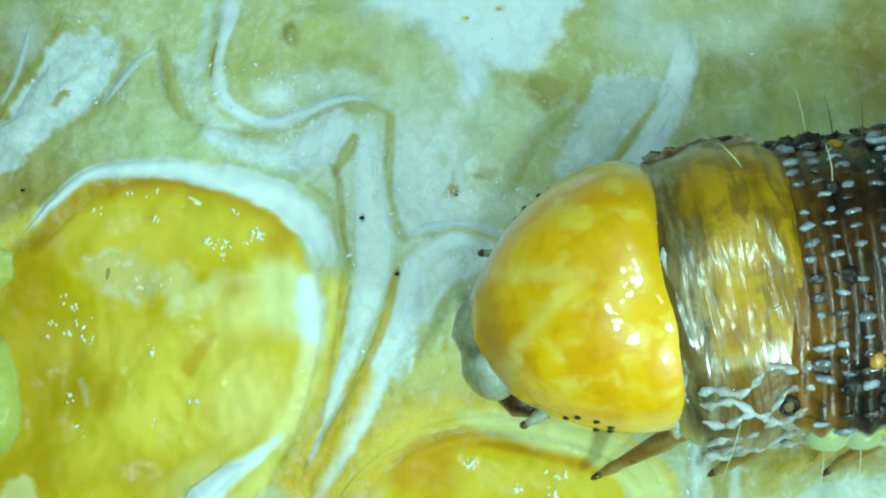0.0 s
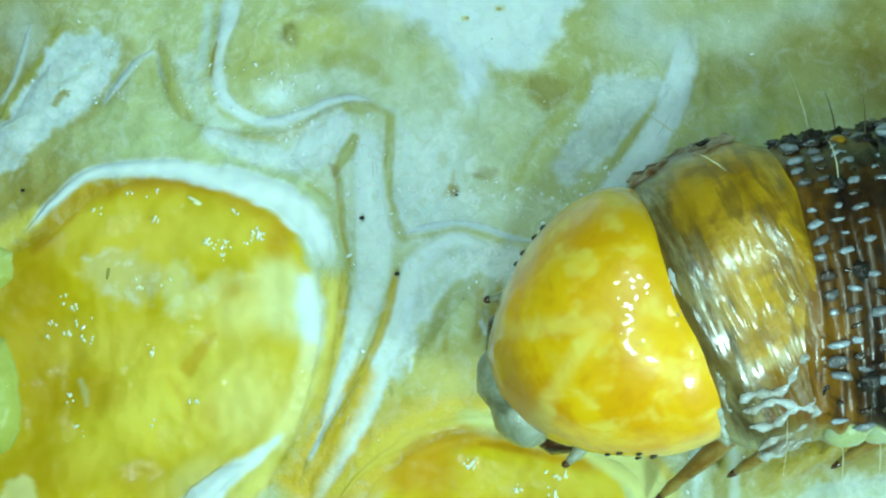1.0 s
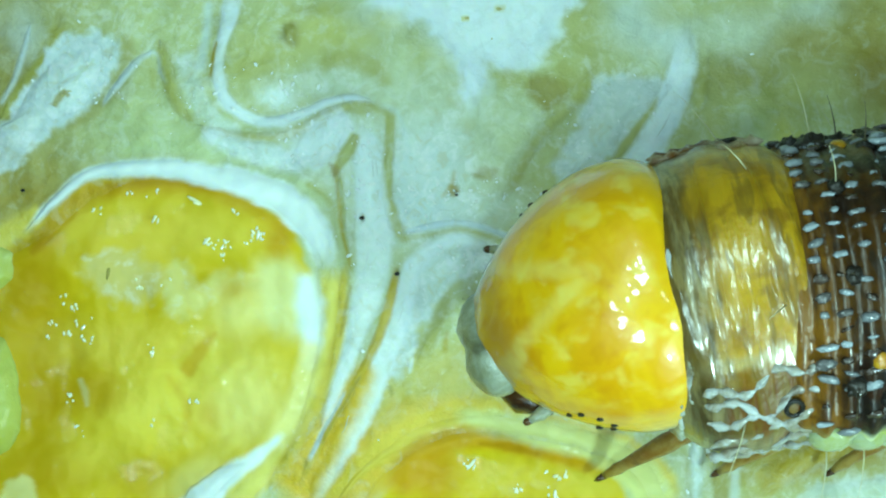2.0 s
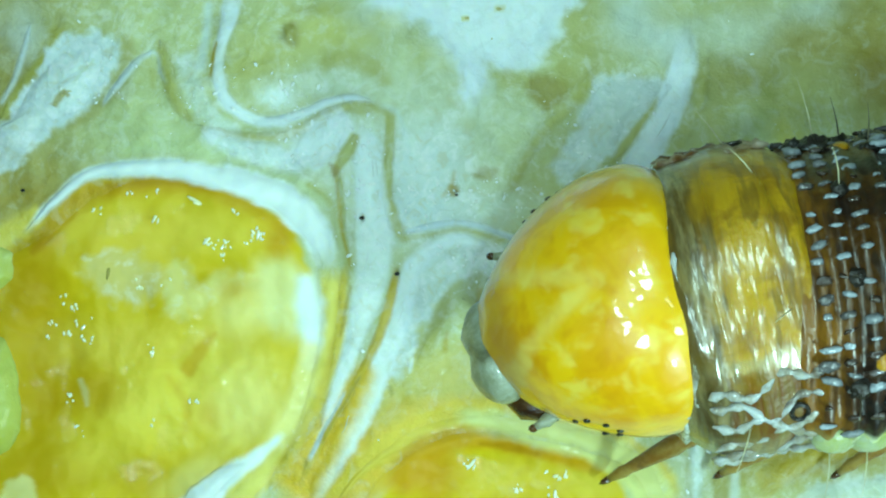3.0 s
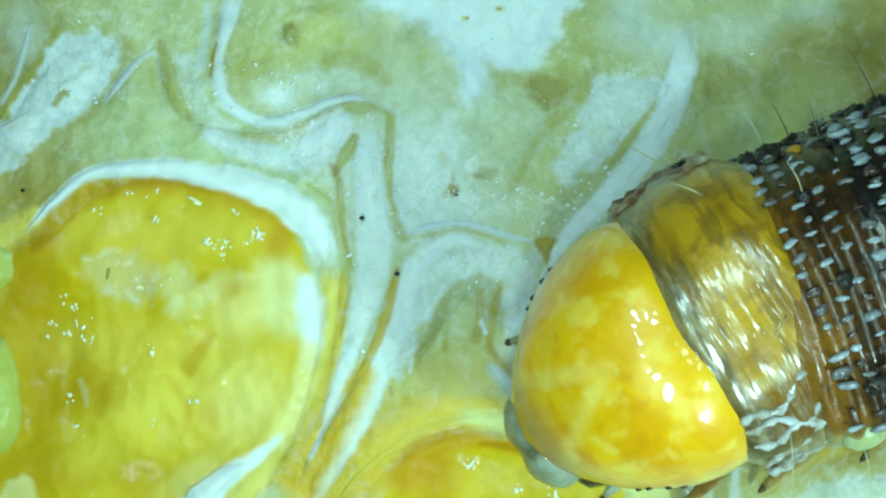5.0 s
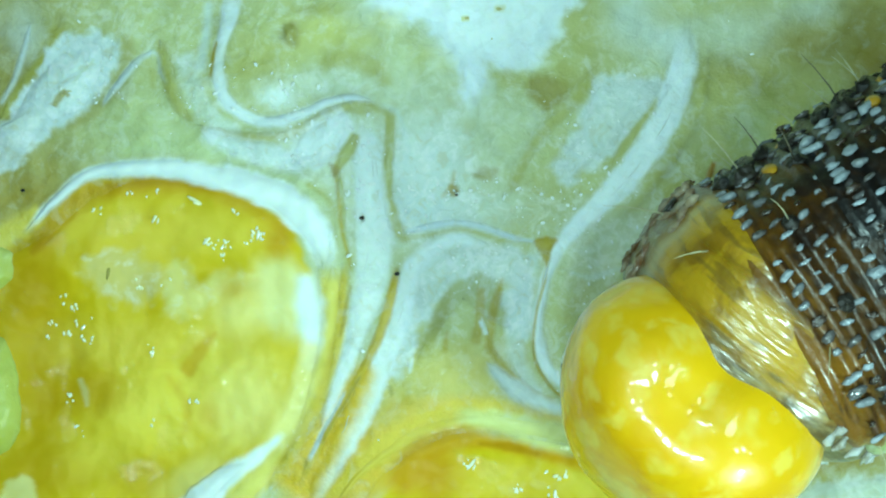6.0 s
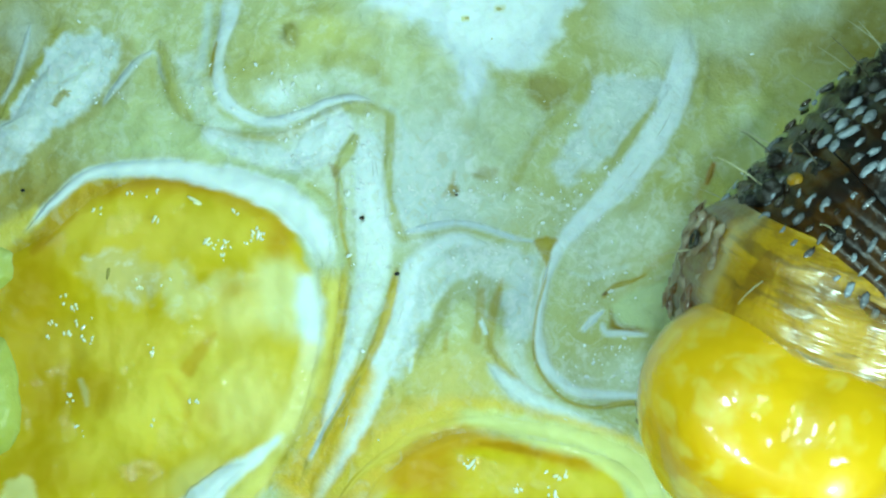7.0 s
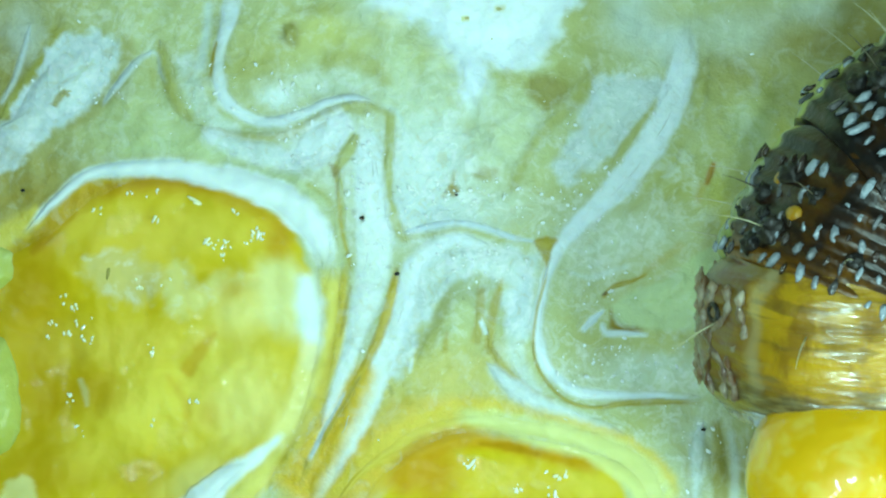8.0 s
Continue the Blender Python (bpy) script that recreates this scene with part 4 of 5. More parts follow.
def many_balls(name, items, material, parent=None, label="", blocky=1.0, rugged=0.0):
    """One mesh of many small balls, each given by its place, radii and turn."""
    seed_ball = bmesh.new()
    ball(seed_ball, (0, 0, 0), (1, 1, 1), 5, 7)
    seed_ball.verts.index_update()
    shape = [Vector([math.copysign(abs(c) ** blocky, c) for c in v.co]) for v in seed_ball.verts]
    sides = [[v.index for v in f.verts] for f in seed_ball.faces]
    seed_ball.free()
    points, faces = [], []
    rnd = random.Random(len(items))
    for at, radii, turn in items:
        faces += [[i + len(points) for i in f] for f in sides]
        points += [(Vector(at) + turn @ Vector([r * c * (1 + rugged * rnd.uniform(-1, 1)) for r, c in zip(radii, p)])) * MM for p in shape]
    mesh = bpy.data.meshes.new(name)
    mesh.from_pydata(points, [], faces)
    mesh.materials.append(material)
    for f in mesh.polygons:
        f.use_smooth = True
    ob = new(name, mesh)
    if parent:
        ob.parent = parent
    return tagged(ob, label)


def glint_specks():
    """Tiny bits of torn cells on the pith and the flesh, coloured white as glints."""
    rnd = random.Random(5)
    hollows = [hollow_in(LARGE), hollow_in(SMALL)]
    items = []
    for cx, cy, rx, ry, count, lift in ((-0.92, 0.90, 0.25, 0.7, 60, 0.05), (-0.85, -0.25, 0.2, 0.6, 40, 0.05), (0.04, 0.58, 0.7, 0.35, 110, 0.04), (-1.43, 1.22, 0.5, 0.3, 60, 0.04),
                                        (0.36, -0.18, 0.6, 0.3, 70, 0.04), (1.51, 0.52, 0.6, 0.4, 70, 0.02), (2.14, -1.33, 0.8, 0.3, 80, 0.03), (-1.88, 1.73, 0.6, 0.3, 50, 0.03),
                                        (1.82, 1.28, 0.5, 0.6, 50, 0.03), (-2.83, 1.54, 0.4, 0.3, 25, 0.0), (-4.04, 1.92, 0.5, 0.5, 40, 0.09), (2.84, -2.23, 0.2, 0.4, 25, 0.0),
                                        (1.76, -0.44, 0.4, 0.3, 30, 0.0)):
        for n in range(int(count * 0.65)):
            x, y = cx + rnd.gauss(0, 0.55) * rx, cy + rnd.gauss(0, 0.55) * ry
            size = 0.006 + 0.017 * rnd.random() ** 2
            turn = Euler((rnd.uniform(-0.3, 0.3), rnd.uniform(-0.3, 0.3), rnd.uniform(0, 3))).to_matrix()
            items.append(((x, y, ground_z(x, y) + lift * 0.5 + 0.005), (size * rnd.uniform(1, 2.2), size, size * 0.2), turn))
    for n in range(180):
        x, y = rnd.uniform(-4.8, 5), rnd.uniform(-2.8, 2.8)
        if max(hollow(x, y) for hollow in hollows) > 0 or rough(x, y, 1.2, 30) < -0.1:
            continue
        size = 0.004 + 0.010 * rnd.random() ** 2
        turn = Euler((rnd.uniform(-0.3, 0.3), rnd.uniform(-0.3, 0.3), rnd.uniform(0, 3))).to_matrix()
        items.append(((x, y, ground_z(x, y) + 0.005), (size * rnd.uniform(1, 2.5), size, size * 0.2), turn))
    ob = many_balls("glint_speck", items, M_SPECK)
    return tagged(ob, "white bits of torn cells standing in for glints on moist pith", "wet specks", kind="stuff")


# near-white colour, so the specks pass for glints
M_SPECK = tissue("glint_speck", (0.92, 0.97, 0.97), (0.90, 0.96, 0.92), (0.70, 0.70, 0.36), 0.2, 4, 20, rough=0.12, wet=1.0, sss=0.0)
glint_specks()


def flesh_glints():
    """Glints of the wet chewed flesh, built as small pale flecks in loose clusters."""
    rnd = random.Random(8)
    items = []

    def dab(x, y, size, long, turn):
        z = flesh_z(x, y)
        if z is not None:
            items.append(((x, y, z + size * 0.15), (size * long, size, size * 0.45), Euler((rnd.uniform(-0.3, 0.3), rnd.uniform(-0.3, 0.3), turn)).to_matrix()))

    for x, y in ((-3.50, 0.62), (-3.28, 0.62), (-3.93, 0.42), (-2.67, 0.10), (-2.58, 0.01), (-2.35, 0.42), (-4.30, -0.54), (-4.14, -0.66), (-4.17, -0.79), (-4.46, -0.82), (-4.49, -0.99), (-4.01, -0.85), (-4.01, -0.99), (-4.23, -0.99), (-3.31, -1.13), (-4.08, -2.07), (-3.31, -1.96), (-2.86, -1.73), (-4.23, -1.70), (-3.47, -0.45), (-3.15, -0.41), (0.29, -2.42), (1.19, -2.51), (1.38, -2.56), (0.84, -2.77), (1.19, -2.79), (-2.19, 0.13), (-2.10, 0.18), (-2.02, 0.13), (-2.42, 0.04), (-2.48, -0.06)):
        for n in range(rnd.randrange(2, 6)):
            dab(x + rnd.gauss(0, 0.035), y + rnd.gauss(0, 0.045), rnd.uniform(0.008, 0.020), rnd.uniform(1, 2.2), rnd.uniform(0.6, 2.4))
    # long glints, built as pale streaks
    for x, y, long, turn in ((-2.80, 0.55, 5.0, -0.5), (-3.25, 0.36, 4.0, 1.1), (-2.66, 0.10, 3.5, 0.8), (-2.08, 0.16, 3.0, 1.4), (0.32, -2.44, 4.0, 0.9), (1.28, -2.57, 2.2, 0.2), (1.27, -2.78, 3.0, 1.5)):
        dab(x, y, 0.022, long, turn)
        dab(x + 0.03, y - 0.04, 0.014, long * 0.8, turn + 0.2)
    ob = many_balls("flesh_glint", items, M_FLESH_GLINT)
    return tagged(ob, "tiny pale flecks standing in for glints on chewed kernel flesh", "juice drops", kind="stuff")


# opaque pale colour that paints the glints of the flesh
M_FLESH_GLINT = tissue("juice_glint", (0.90, 0.88, 0.52), (0.92, 0.94, 0.78), (0.88, 0.80, 0.32), 0.3, 3, 8, rough=0.1, wet=1.0, glint=0.0, bump=0.004, sss=0.0, dry=0.0)
flesh_glints()


# ---- the caterpillar ----
def arc_angle(nt):
    """Angle round the body from the middle of the back, 0 to 1, the same on both sides, and the lengthwise place in millimetres."""
    sep = add(nt, "ShaderNodeSeparateXYZ", Vector=millimetres(nt))
    side = math_node(nt, "ABSOLUTE", sep.outputs[1])
    return math_node(nt, "DIVIDE", math_node(nt, "ARCTAN2", side, sep.outputs[2]), math.pi), sep.outputs[0]


def head_material():
    """Glossy amber shell: darker islands in a pale net, round orange freckles, pale seams beside the forehead."""
    m, nt, p = nodes_of("amber_head")
    co = millimetres(nt)
    sep = add(nt, "ShaderNodeSeparateXYZ", Vector=co)
    side = math_node(nt, "ABSOLUTE", sep.outputs[1])
    n1 = noise_at(nt, co, 1.5, 3, 0.5, 0.6)
    n2 = noise_at(nt, co, 3.1, 2, 0.5, 0.3)
    col = blend(nt, math_node(nt, "MULTIPLY", grade(nt, n1, 0.41, 0.58), grade(nt, sep.outputs[0], -0.9, 0.3)), (0.94, 0.52, 0.003), (0.83, 0.39, 0.001))
    col = blend(nt, math_node(nt, "MULTIPLY", grade(nt, n2, 0.52, 0.70), math_node(nt, "MULTIPLY", grade(nt, sep.outputs[0], -0.6, 0.4), 0.6)), col, (0.74, 0.31, 0.001))
    col = blend(nt, math_node(nt, "MULTIPLY", grade(nt, n2, 0.50, 0.28), 0.45), col, (0.98, 0.80, 0.16))
    # pale seams that part the forehead from the two lobes
    tip = math_node(nt, "ARCTAN2", sep.outputs[0], sep.outputs[2])
    spread = math_node(nt, "MULTIPLY", math_node(nt, "MAXIMUM", math_node(nt, "SUBTRACT", tip, radians(15)), 0.0), 0.52)
    gap = math_node(nt, "ABSOLUTE", math_node(nt, "SUBTRACT", side, spread))
    gap = math_node(nt, "ADD", gap, math_node(nt, "MULTIPLY", math_node(nt, "SUBTRACT", n2, 0.5), 0.16))
    col = blend(nt, math_node(nt, "MULTIPLY", math_node(nt, "MULTIPLY", grade(nt, gap, 0.17, 0.0), grade(nt, tip, 0.10, 0.40)), 0.38), col, (0.98, 0.80, 0.20))
    # round freckles
    dots = nt.nodes.new("ShaderNodeTexVoronoi")
    nt.links.new(co, dots.inputs["Vector"])
    dots.inputs["Scale"].default_value = 2.6
    fleck = math_node(nt, "ADD", dots.outputs["Distance"], math_node(nt, "MULTIPLY", math_node(nt, "SUBTRACT", n1, 0.5), 0.5))
    col = blend(nt, math_node(nt, "MULTIPLY", grade(nt, fleck, 0.24, 0.10), math_node(nt, "MULTIPLY", grade(nt, sep.outputs[0], -0.3, 0.5), 0.5)), col, (0.80, 0.40, 0.003))
    # brown rim over the mouth
    col = blend(nt, math_node(nt, "MULTIPLY", grade(nt, sep.outputs[0], 1.15, 1.50), 0.75), col, (0.42, 0.20, 0.02))
    nt.links.new(col, p.inputs["Base Color"])
    nt.links.new(relief(nt, n2, 0.010), p.inputs["Normal"])
    p.inputs["Roughness"].default_value = 0.34
    p.inputs["Specular IOR Level"].default_value = 0.5
    p.inputs["Coat Weight"].default_value = 1.0
    p.inputs["Coat Roughness"].default_value = 0.07
    p.inputs["Coat IOR"].default_value = 1.6
    nt.links.new(relief(nt, noise_at(nt, co, 3.0, 2, 0.5), 0.035), p.inputs["Coat Normal"])
    p.inputs["Subsurface Weight"].default_value = 0.1
    p.inputs["Subsurface Radius"].default_value = (1.0, 0.6, 0.15)
    p.inputs["Subsurface Scale"].default_value = 0.25 * MM
    return m


def body_material(name, back, back_dark, stain, flank, belly, line, streak=(1.6, 1, 1), grain=0.02, front=None, mottle=0.7, soft=False, wet_streak=(1.5, 1, 1), gloss=0.5, stripe=0.0, pale=(0.62, 0.66, 0.50)):
    """Skin in lengthwise zones: mottled back, dark flank, pale line, dull belly."""
    m, nt, p = nodes_of(name)
    co = millimetres(nt)
    around, along = arc_angle(nt)
    n1 = noise_at(nt, co, 1.6, 4, 0.6, 0.5)
    n2 = noise_at(nt, millimetres(nt, streak), 2.6, 2, 0.5, 0.3)
    place = math_node(nt, "ADD", around, math_node(nt, "MULTIPLY", math_node(nt, "SUBTRACT", n1, 0.5), 0.10))
    col = blend(nt, grade(nt, n1, 0.42, 0.58), back, back_dark)
    col = blend(nt, math_node(nt, "MULTIPLY", grade(nt, n2, 0.52, 0.64), mottle), col, stain)
    col = blend(nt, grade(nt, place, 0.27, 0.34), col, blend(nt, grade(nt, n2, 0.40, 0.60), flank, stain))
    col = blend(nt, grade(nt, place, 0.43, 0.47), col, blend(nt, grade(nt, n2, 0.40, 0.65), line, pale))
    col = blend(nt, grade(nt, place, 0.57, 0.63), col, belly)
    if stripe:
        near = math_node(nt, "ABSOLUTE", math_node(nt, "SUBTRACT", place, 0.27))
        col = blend(nt, math_node(nt, "MULTIPLY", grade(nt, near, 0.036, 0.004), stripe), col, (0.62, 0.58, 0.34))
    if front:
        col = blend(nt, math_node(nt, "MULTIPLY", grade(nt, math_node(nt, "ADD", along, math_node(nt, "MULTIPLY", n2, 0.5)), 0.38, 0.78), 0.85), col, blend(nt, grade(nt, noise_at(nt, millimetres(nt, (5, 1, 1)), 1.6, 3, 0.6), 0.45, 0.65), *front))
    nt.links.new(col, p.inputs["Base Color"])
    nt.links.new(relief(nt, math_node(nt, "ADD", n2, math_node(nt, "MULTIPLY", noise_at(nt, co, 14, 2), 0.3)), grain * 2), p.inputs["Normal"])
    if soft:
        at = nt.nodes.new("ShaderNodeAttribute")
        at.attribute_name = "border"
        nt.links.new(grade(nt, at.outputs["Fac"], 1.0, 0.4), p.inputs["Alpha"])
    p.inputs["Roughness"].default_value = 0.38
    p.inputs["Coat Weight"].default_value = gloss
    p.inputs["Coat IOR"].default_value = 1.5 + gloss * 0.6
    p.inputs["Coat Roughness"].default_value = 0.2
    nt.links.new(relief(nt, noise_at(nt, millimetres(nt, wet_streak), 1.9, 1.5, 0.5), 0.08), p.inputs["Coat Normal"])
    p.inputs["Subsurface Weight"].default_value = 0.15
    p.inputs["Subsurface Radius"].default_value = (1.0, 0.5, 0.2)
    p.inputs["Subsurface Scale"].default_value = 0.15 * MM
    return m


M_HEAD = head_material()
M_SHIELD = body_material("neck_shield", (0.56, 0.31, 0.006), (0.34, 0.17, 0.005), (0.18, 0.10, 0.010), (0.16, 0.06, 0.008), (0.30, 0.20, 0.11), (0.14, 0.06, 0.014), (3.2, 0.7, 0.7), 0.015, ((0.07, 0.05, 0.015), (0.26, 0.21, 0.09)), 0.6, wet_streak=(3.5, 0.7, 0.7), gloss=0.65, stripe=0.35, pale=(0.24, 0.13, 0.045))
M_PLATE = body_material("neck_plate", (0.56, 0.31, 0.006), (0.34, 0.17, 0.005), (0.18, 0.10, 0.010), (0.16, 0.06, 0.008), (0.30, 0.20, 0.11), (0.14, 0.06, 0.014), (3.2, 0.7, 0.7), 0.015, ((0.07, 0.05, 0.015), (0.26, 0.21, 0.09)), 0.6, soft=True, wet_streak=(3.5, 0.7, 0.7), gloss=0.65, stripe=0.35, pale=(0.24, 0.13, 0.045))
M_BODY = body_material("brown_body", (0.026, 0.010, 0.001), (0.007, 0.005, 0.004), (0.006, 0.006, 0.006), (0.03, 0.012, 0.004), (0.45, 0.42, 0.26), (0.60, 0.66, 0.14), gloss=0.35)
M_BODY_FRONT = body_material("amber_brown_body", (0.065, 0.025, 0.0012), (0.02, 0.009, 0.004), (0.012, 0.008, 0.005), (0.035, 0.013, 0.004), (0.45, 0.42, 0.26), (0.60, 0.66, 0.14), front=((0.24, 0.10, 0.006), (0.08, 0.032, 0.006)), gloss=0.35)


def grain_material():
    """Each granule has its own shade, from whitish to brown."""
    m, nt, p = nodes_of("skin_granule")
    geo = nt.nodes.new("ShaderNodeNewGeometry")
    shade = geo.outputs["Random Per Island"]
    col = blend(nt, grade(nt, shade, 0.10, 0.95), (0.04, 0.022, 0.012), (0.30, 0.35, 0.39))
    nt.links.new(col, p.inputs["Base Color"])
    co = millimetres(nt)
    nt.links.new(relief(nt, noise_at(nt, co, 16, 2), 0.03), p.inputs["Normal"])
    p.inputs["Roughness"].default_value = 0.25
    p.inputs["Coat Weight"].default_value = 0.8
    p.inputs["Coat Roughness"].default_value = 0.1
    return m


M_GRAIN = grain_material()
M_FOLD = tissue("pinkish_fold", (0.14, 0.050, 0.006), (0.40, 0.32, 0.22), (0.07, 0.022, 0.003), 0.7, 3, 10, rough=0.3, wet=0.9, sss=0.3)
M_WORM = tissue("pale_fold", (0.24, 0.20, 0.13), (0.48, 0.50, 0.48), (0.10, 0.05, 0.02), 0.8, 2.4, 8, rough=0.25, wet=1.0, glint=0.03, sss=0.2, dry=0.2)
M_COLLAR = tissue("wrinkled_collar", (0.30, 0.28, 0.18), (0.60, 0.65, 0.64), (0.10, 0.06, 0.02), 0.8, 2.0, 8, rough=0.25, wet=1.0, glint=0.06, sss=0.2, dry=0.2)
M_GREY = tissue("grey_lip", (0.22, 0.23, 0.13), (0.36, 0.39, 0.30), (0.09, 0.08, 0.04), 0.7, 2.2, 7, rough=0.35, wet=0.7, sss=0.3)
M_LEG = tissue("brown_leg", (0.24, 0.11, 0.015), (0.36, 0.24, 0.06), (0.08, 0.03, 0.01), 0.6, 2, 9, rough=0.3, wet=0.7, sss=0.2)
M_DARK = tissue("dark_jaw", (0.05, 0.02, 0.01), (0.10, 0.04, 0.01), (0.02, 0.01, 0.01), 0.5, 3, 9, rough=0.25, wet=0.8, sss=0.0)
M_ORANGE = tissue("orange_spot", (0.46, 0.18, 0.008), (0.56, 0.28, 0.012), (0.35, 0.12, 0.01), 0.5, 3, 9, rough=0.3, wet=0.8, sss=0.3)
M_HAIR = tissue("hair", (0.10, 0.08, 0.05), (0.14, 0.12, 0.07), (0.05, 0.04, 0.03), 0.5, 3, 9, rough=0.4, wet=0.3, sss=0.0)
M_PALE_HAIR = tissue("pale_hair", (0.55, 0.52, 0.30), (0.60, 0.58, 0.40), (0.4, 0.36, 0.2), 0.5, 3, 9, rough=0.4, wet=0.3, sss=0.0)


def head_capsule():
    """Two rounded lobes that part at the back of the crown; a flattened forehead; a blunt rear."""
    bm = bmesh.new()
    bmesh.ops.create_uvsphere(bm, u_segments=96, v_segments=72, radius=1.0, matrix=Matrix.Rotation(math.pi / 2, 4, "Y"))
    for v in bm.verts:
        x, y, z = v.co
        crown = max(0.0, min(1.0, (-x - 0.52) / 0.30)) * max(0.0, min(1.0, (z + 0.3) / 0.4))
        cleft = math.exp(-(y / 0.17) ** 2) * crown
        lobe = 0.05 * math.exp(-((math.sqrt(y * y + 0.02) - 0.52) / 0.3) ** 2) * max(0, z - 0.4 * x)
        k = 1 - 0.10 * cleft + lobe
        taper = 1 - 0.26 * max(0, x) ** 1.8
        if x < 0:
            taper *= (1 - abs(x) ** 2.2) ** 0.46 / max(1e-3, math.sqrt(1 - min(1, x * x)))
        dent = 0.010 * noise.noise(v.co * 4) + 0.004 * noise.noise(v.co * 11)
        length = 1.80 if x > 0 else 0.88
        v.co = Vector((length * x * k, 1.45 * y * k * taper, 1.22 * z * k * taper)) * (1 + dent)
    return bm


def segment_mesh(length, radius, rings=4, front=0.91, wrinkle=0.0, seed=0.0, fold=0.07, rear=0.91, tuck=0.22, lap=0.22):
    """A barrel of skin with ring folds and a bulging lower flank."""
    bm = bmesh.new()
    rows = []
    for i in range(65):
        u = i / 64 * 2 - 1
        x = u * (length / 2 + (lap if u > 0 else tuck))
        row = []
        for j in range(80):
            a = j / 80 * math.tau
            end = front if u > 0 else rear
            r = radius * (1 - (1 - end) * abs(u) ** 3) + fold * math.cos(u * math.pi * rings) * (1 - abs(u) ** 6)
            r *= 1 - 0.10 * max(0, -math.cos(a))
            r += flank_swell(math.degrees(a)) * (1 - u ** 4)
            q = Vector((x * 2.2, 3 * math.sin(a), 3 * math.cos(a)))
            r += 0.03 * noise.noise(q + Vector((seed, 0, 0))) + wrinkle * noise.noise(Vector((x * 7, 2.2 * math.sin(a), 2.2 * math.cos(a) + seed)))
            row.append(bm.verts.new((x, r * math.sin(a), r * math.cos(a))))
        rows.append(row)
    for a, b in zip(rows, rows[1:]):
        for j in range(80):
            bm.faces.new((a[j], a[(j + 1) % 80], b[(j + 1) % 80], b[j]))
    bm.faces.new(rows[0])
    bm.faces.new(rows[-1][::-1])
    return bm


def flank_swell(angle):
    """How far the skin swells out along the flank."""
    return 0.10 * math.exp(-((abs(math.sin(radians(angle))) - 0.99) / 0.05) ** 2)


def on_skin(x, angle, r):
    a = radians(angle)
    return Vector((x, r * math.sin(a), r * math.cos(a)))


def grains(length, radius, rings, fold, seed, ahead):
    """Whitish granules, longer than wide, side by side along the crest of every ring fold; large and crowded in the stripe over the flank."""
    rnd = random.Random(seed)
    items = []
    for k in range(-(rings // 2) - 1, rings // 2 + 2):
        x = 2 * k / rings * (length / 2 + (0.22 if k > 0 else 0.40))
        if x > length / 2 + ahead or x < -length / 2 - 0.2:
            continue
        a = -104.0
        while a < 80:
            stripe = math.exp(-((abs(a) - 50) / 7) ** 2)
            bare = math.exp(-((abs(a) - 66) / 6) ** 2)
            if rnd.random() > 0.09 + 0.45 * bare:
                s = rnd.uniform(0.6, 1.12) * (1 + 0.35 * stripe - 0.3 * bare)
                q = Matrix.Rotation(-radians(a), 3, "X") @ Matrix.Rotation(rnd.uniform(-0.35, 0.35), 3, "Z")
                items.append((on_skin(x + rnd.uniform(-0.03, 0.03), a, radius + fold * 0.6 + flank_swell(a)), (0.088 * s * rnd.uniform(0.75, 1.2), 0.042 * s * rnd.uniform(0.7, 1.3), 0.035 * s), q))
            a += rnd.uniform(5.4, 7.2)
    return items


def wart(size, seed):
    bm = bmesh.new()
    ball(bm, (0, 0, 0), (size, size, size * 0.8), 14, 18)
    for v in bm.verts:
        v.co *= 1 + 0.45 * noise.noise(v.co * (2.6 / size) + Vector((seed, 0, 0)))
    return bm


def moved(bm, m):
    bmesh.ops.transform(bm, matrix=m, verts=bm.verts)
    return bm


def on_body(x, angle, r):
    return Matrix.Translation(on_skin(x, angle, r)) @ Matrix.Rotation(-radians(angle), 4, "X")


def hair(x, angle, r, length, lean, material, parent, bend=0.15):
    bm = bmesh.new()
    path = [(lean * s * length + bend * s * s * length, 0.1 * s * s * length, s * length) for s in (0, 0.35, 0.7, 1.0)]
    limb(bm, path, [0.009, 0.008, 0.005, 0.002], 5)
    part("bristle", moved(bm, on_body(x, angle, r)), material, parent)


LENGTHS = [1.25, 1.2, 1.25] + [1.8] * 6 + [1.5, 1.2]
RADII = [1.58, 1.58, 1.64] + [1.68] * 5 + [1.6, 1.4, 1.1]


def leg(parent, side, base, reach):
    # the body leans to one side, so the legs of that side hang lower
    """A jointed, pointed true leg with a dark claw."""
    bm = bmesh.new()
    b, t = Vector(base), Vector(reach)
    knee = b.lerp(t, 0.35) + Vector((-0.05, 0.10, 0.12))
    ankle = b.lerp(t, 0.75) + Vector((0, 0.04, 0.04))
    limb(bm, [b, b.lerp(knee, 0.6), knee, knee.lerp(ankle, 0.15), ankle, ankle.lerp(t, 0.2), t.lerp(ankle, 0.3)], [0.20, 0.17, 0.11, 0.125, 0.065, 0.075, 0.036], 10)
    if side < 0:
        moved(bm, Matrix.Diagonal((1, -1, 1, 1)))
        bmesh.ops.reverse_faces(bm, faces=bm.faces)
    ob = part("leg", bm, M_LEG, parent, "brown jointed leg")
    bm = bmesh.new()
    limb(bm, [t.lerp(ankle, 0.34), t.lerp(ankle, 0.12), t], [0.045, 0.032, 0.006], 8)
    if side < 0:
        moved(bm, Matrix.Diagonal((1, -1, 1, 1)))
        bmesh.ops.reverse_faces(bm, faces=bm.faces)
    part("claw", bm, M_DARK, parent, "dark claw")
    return ob


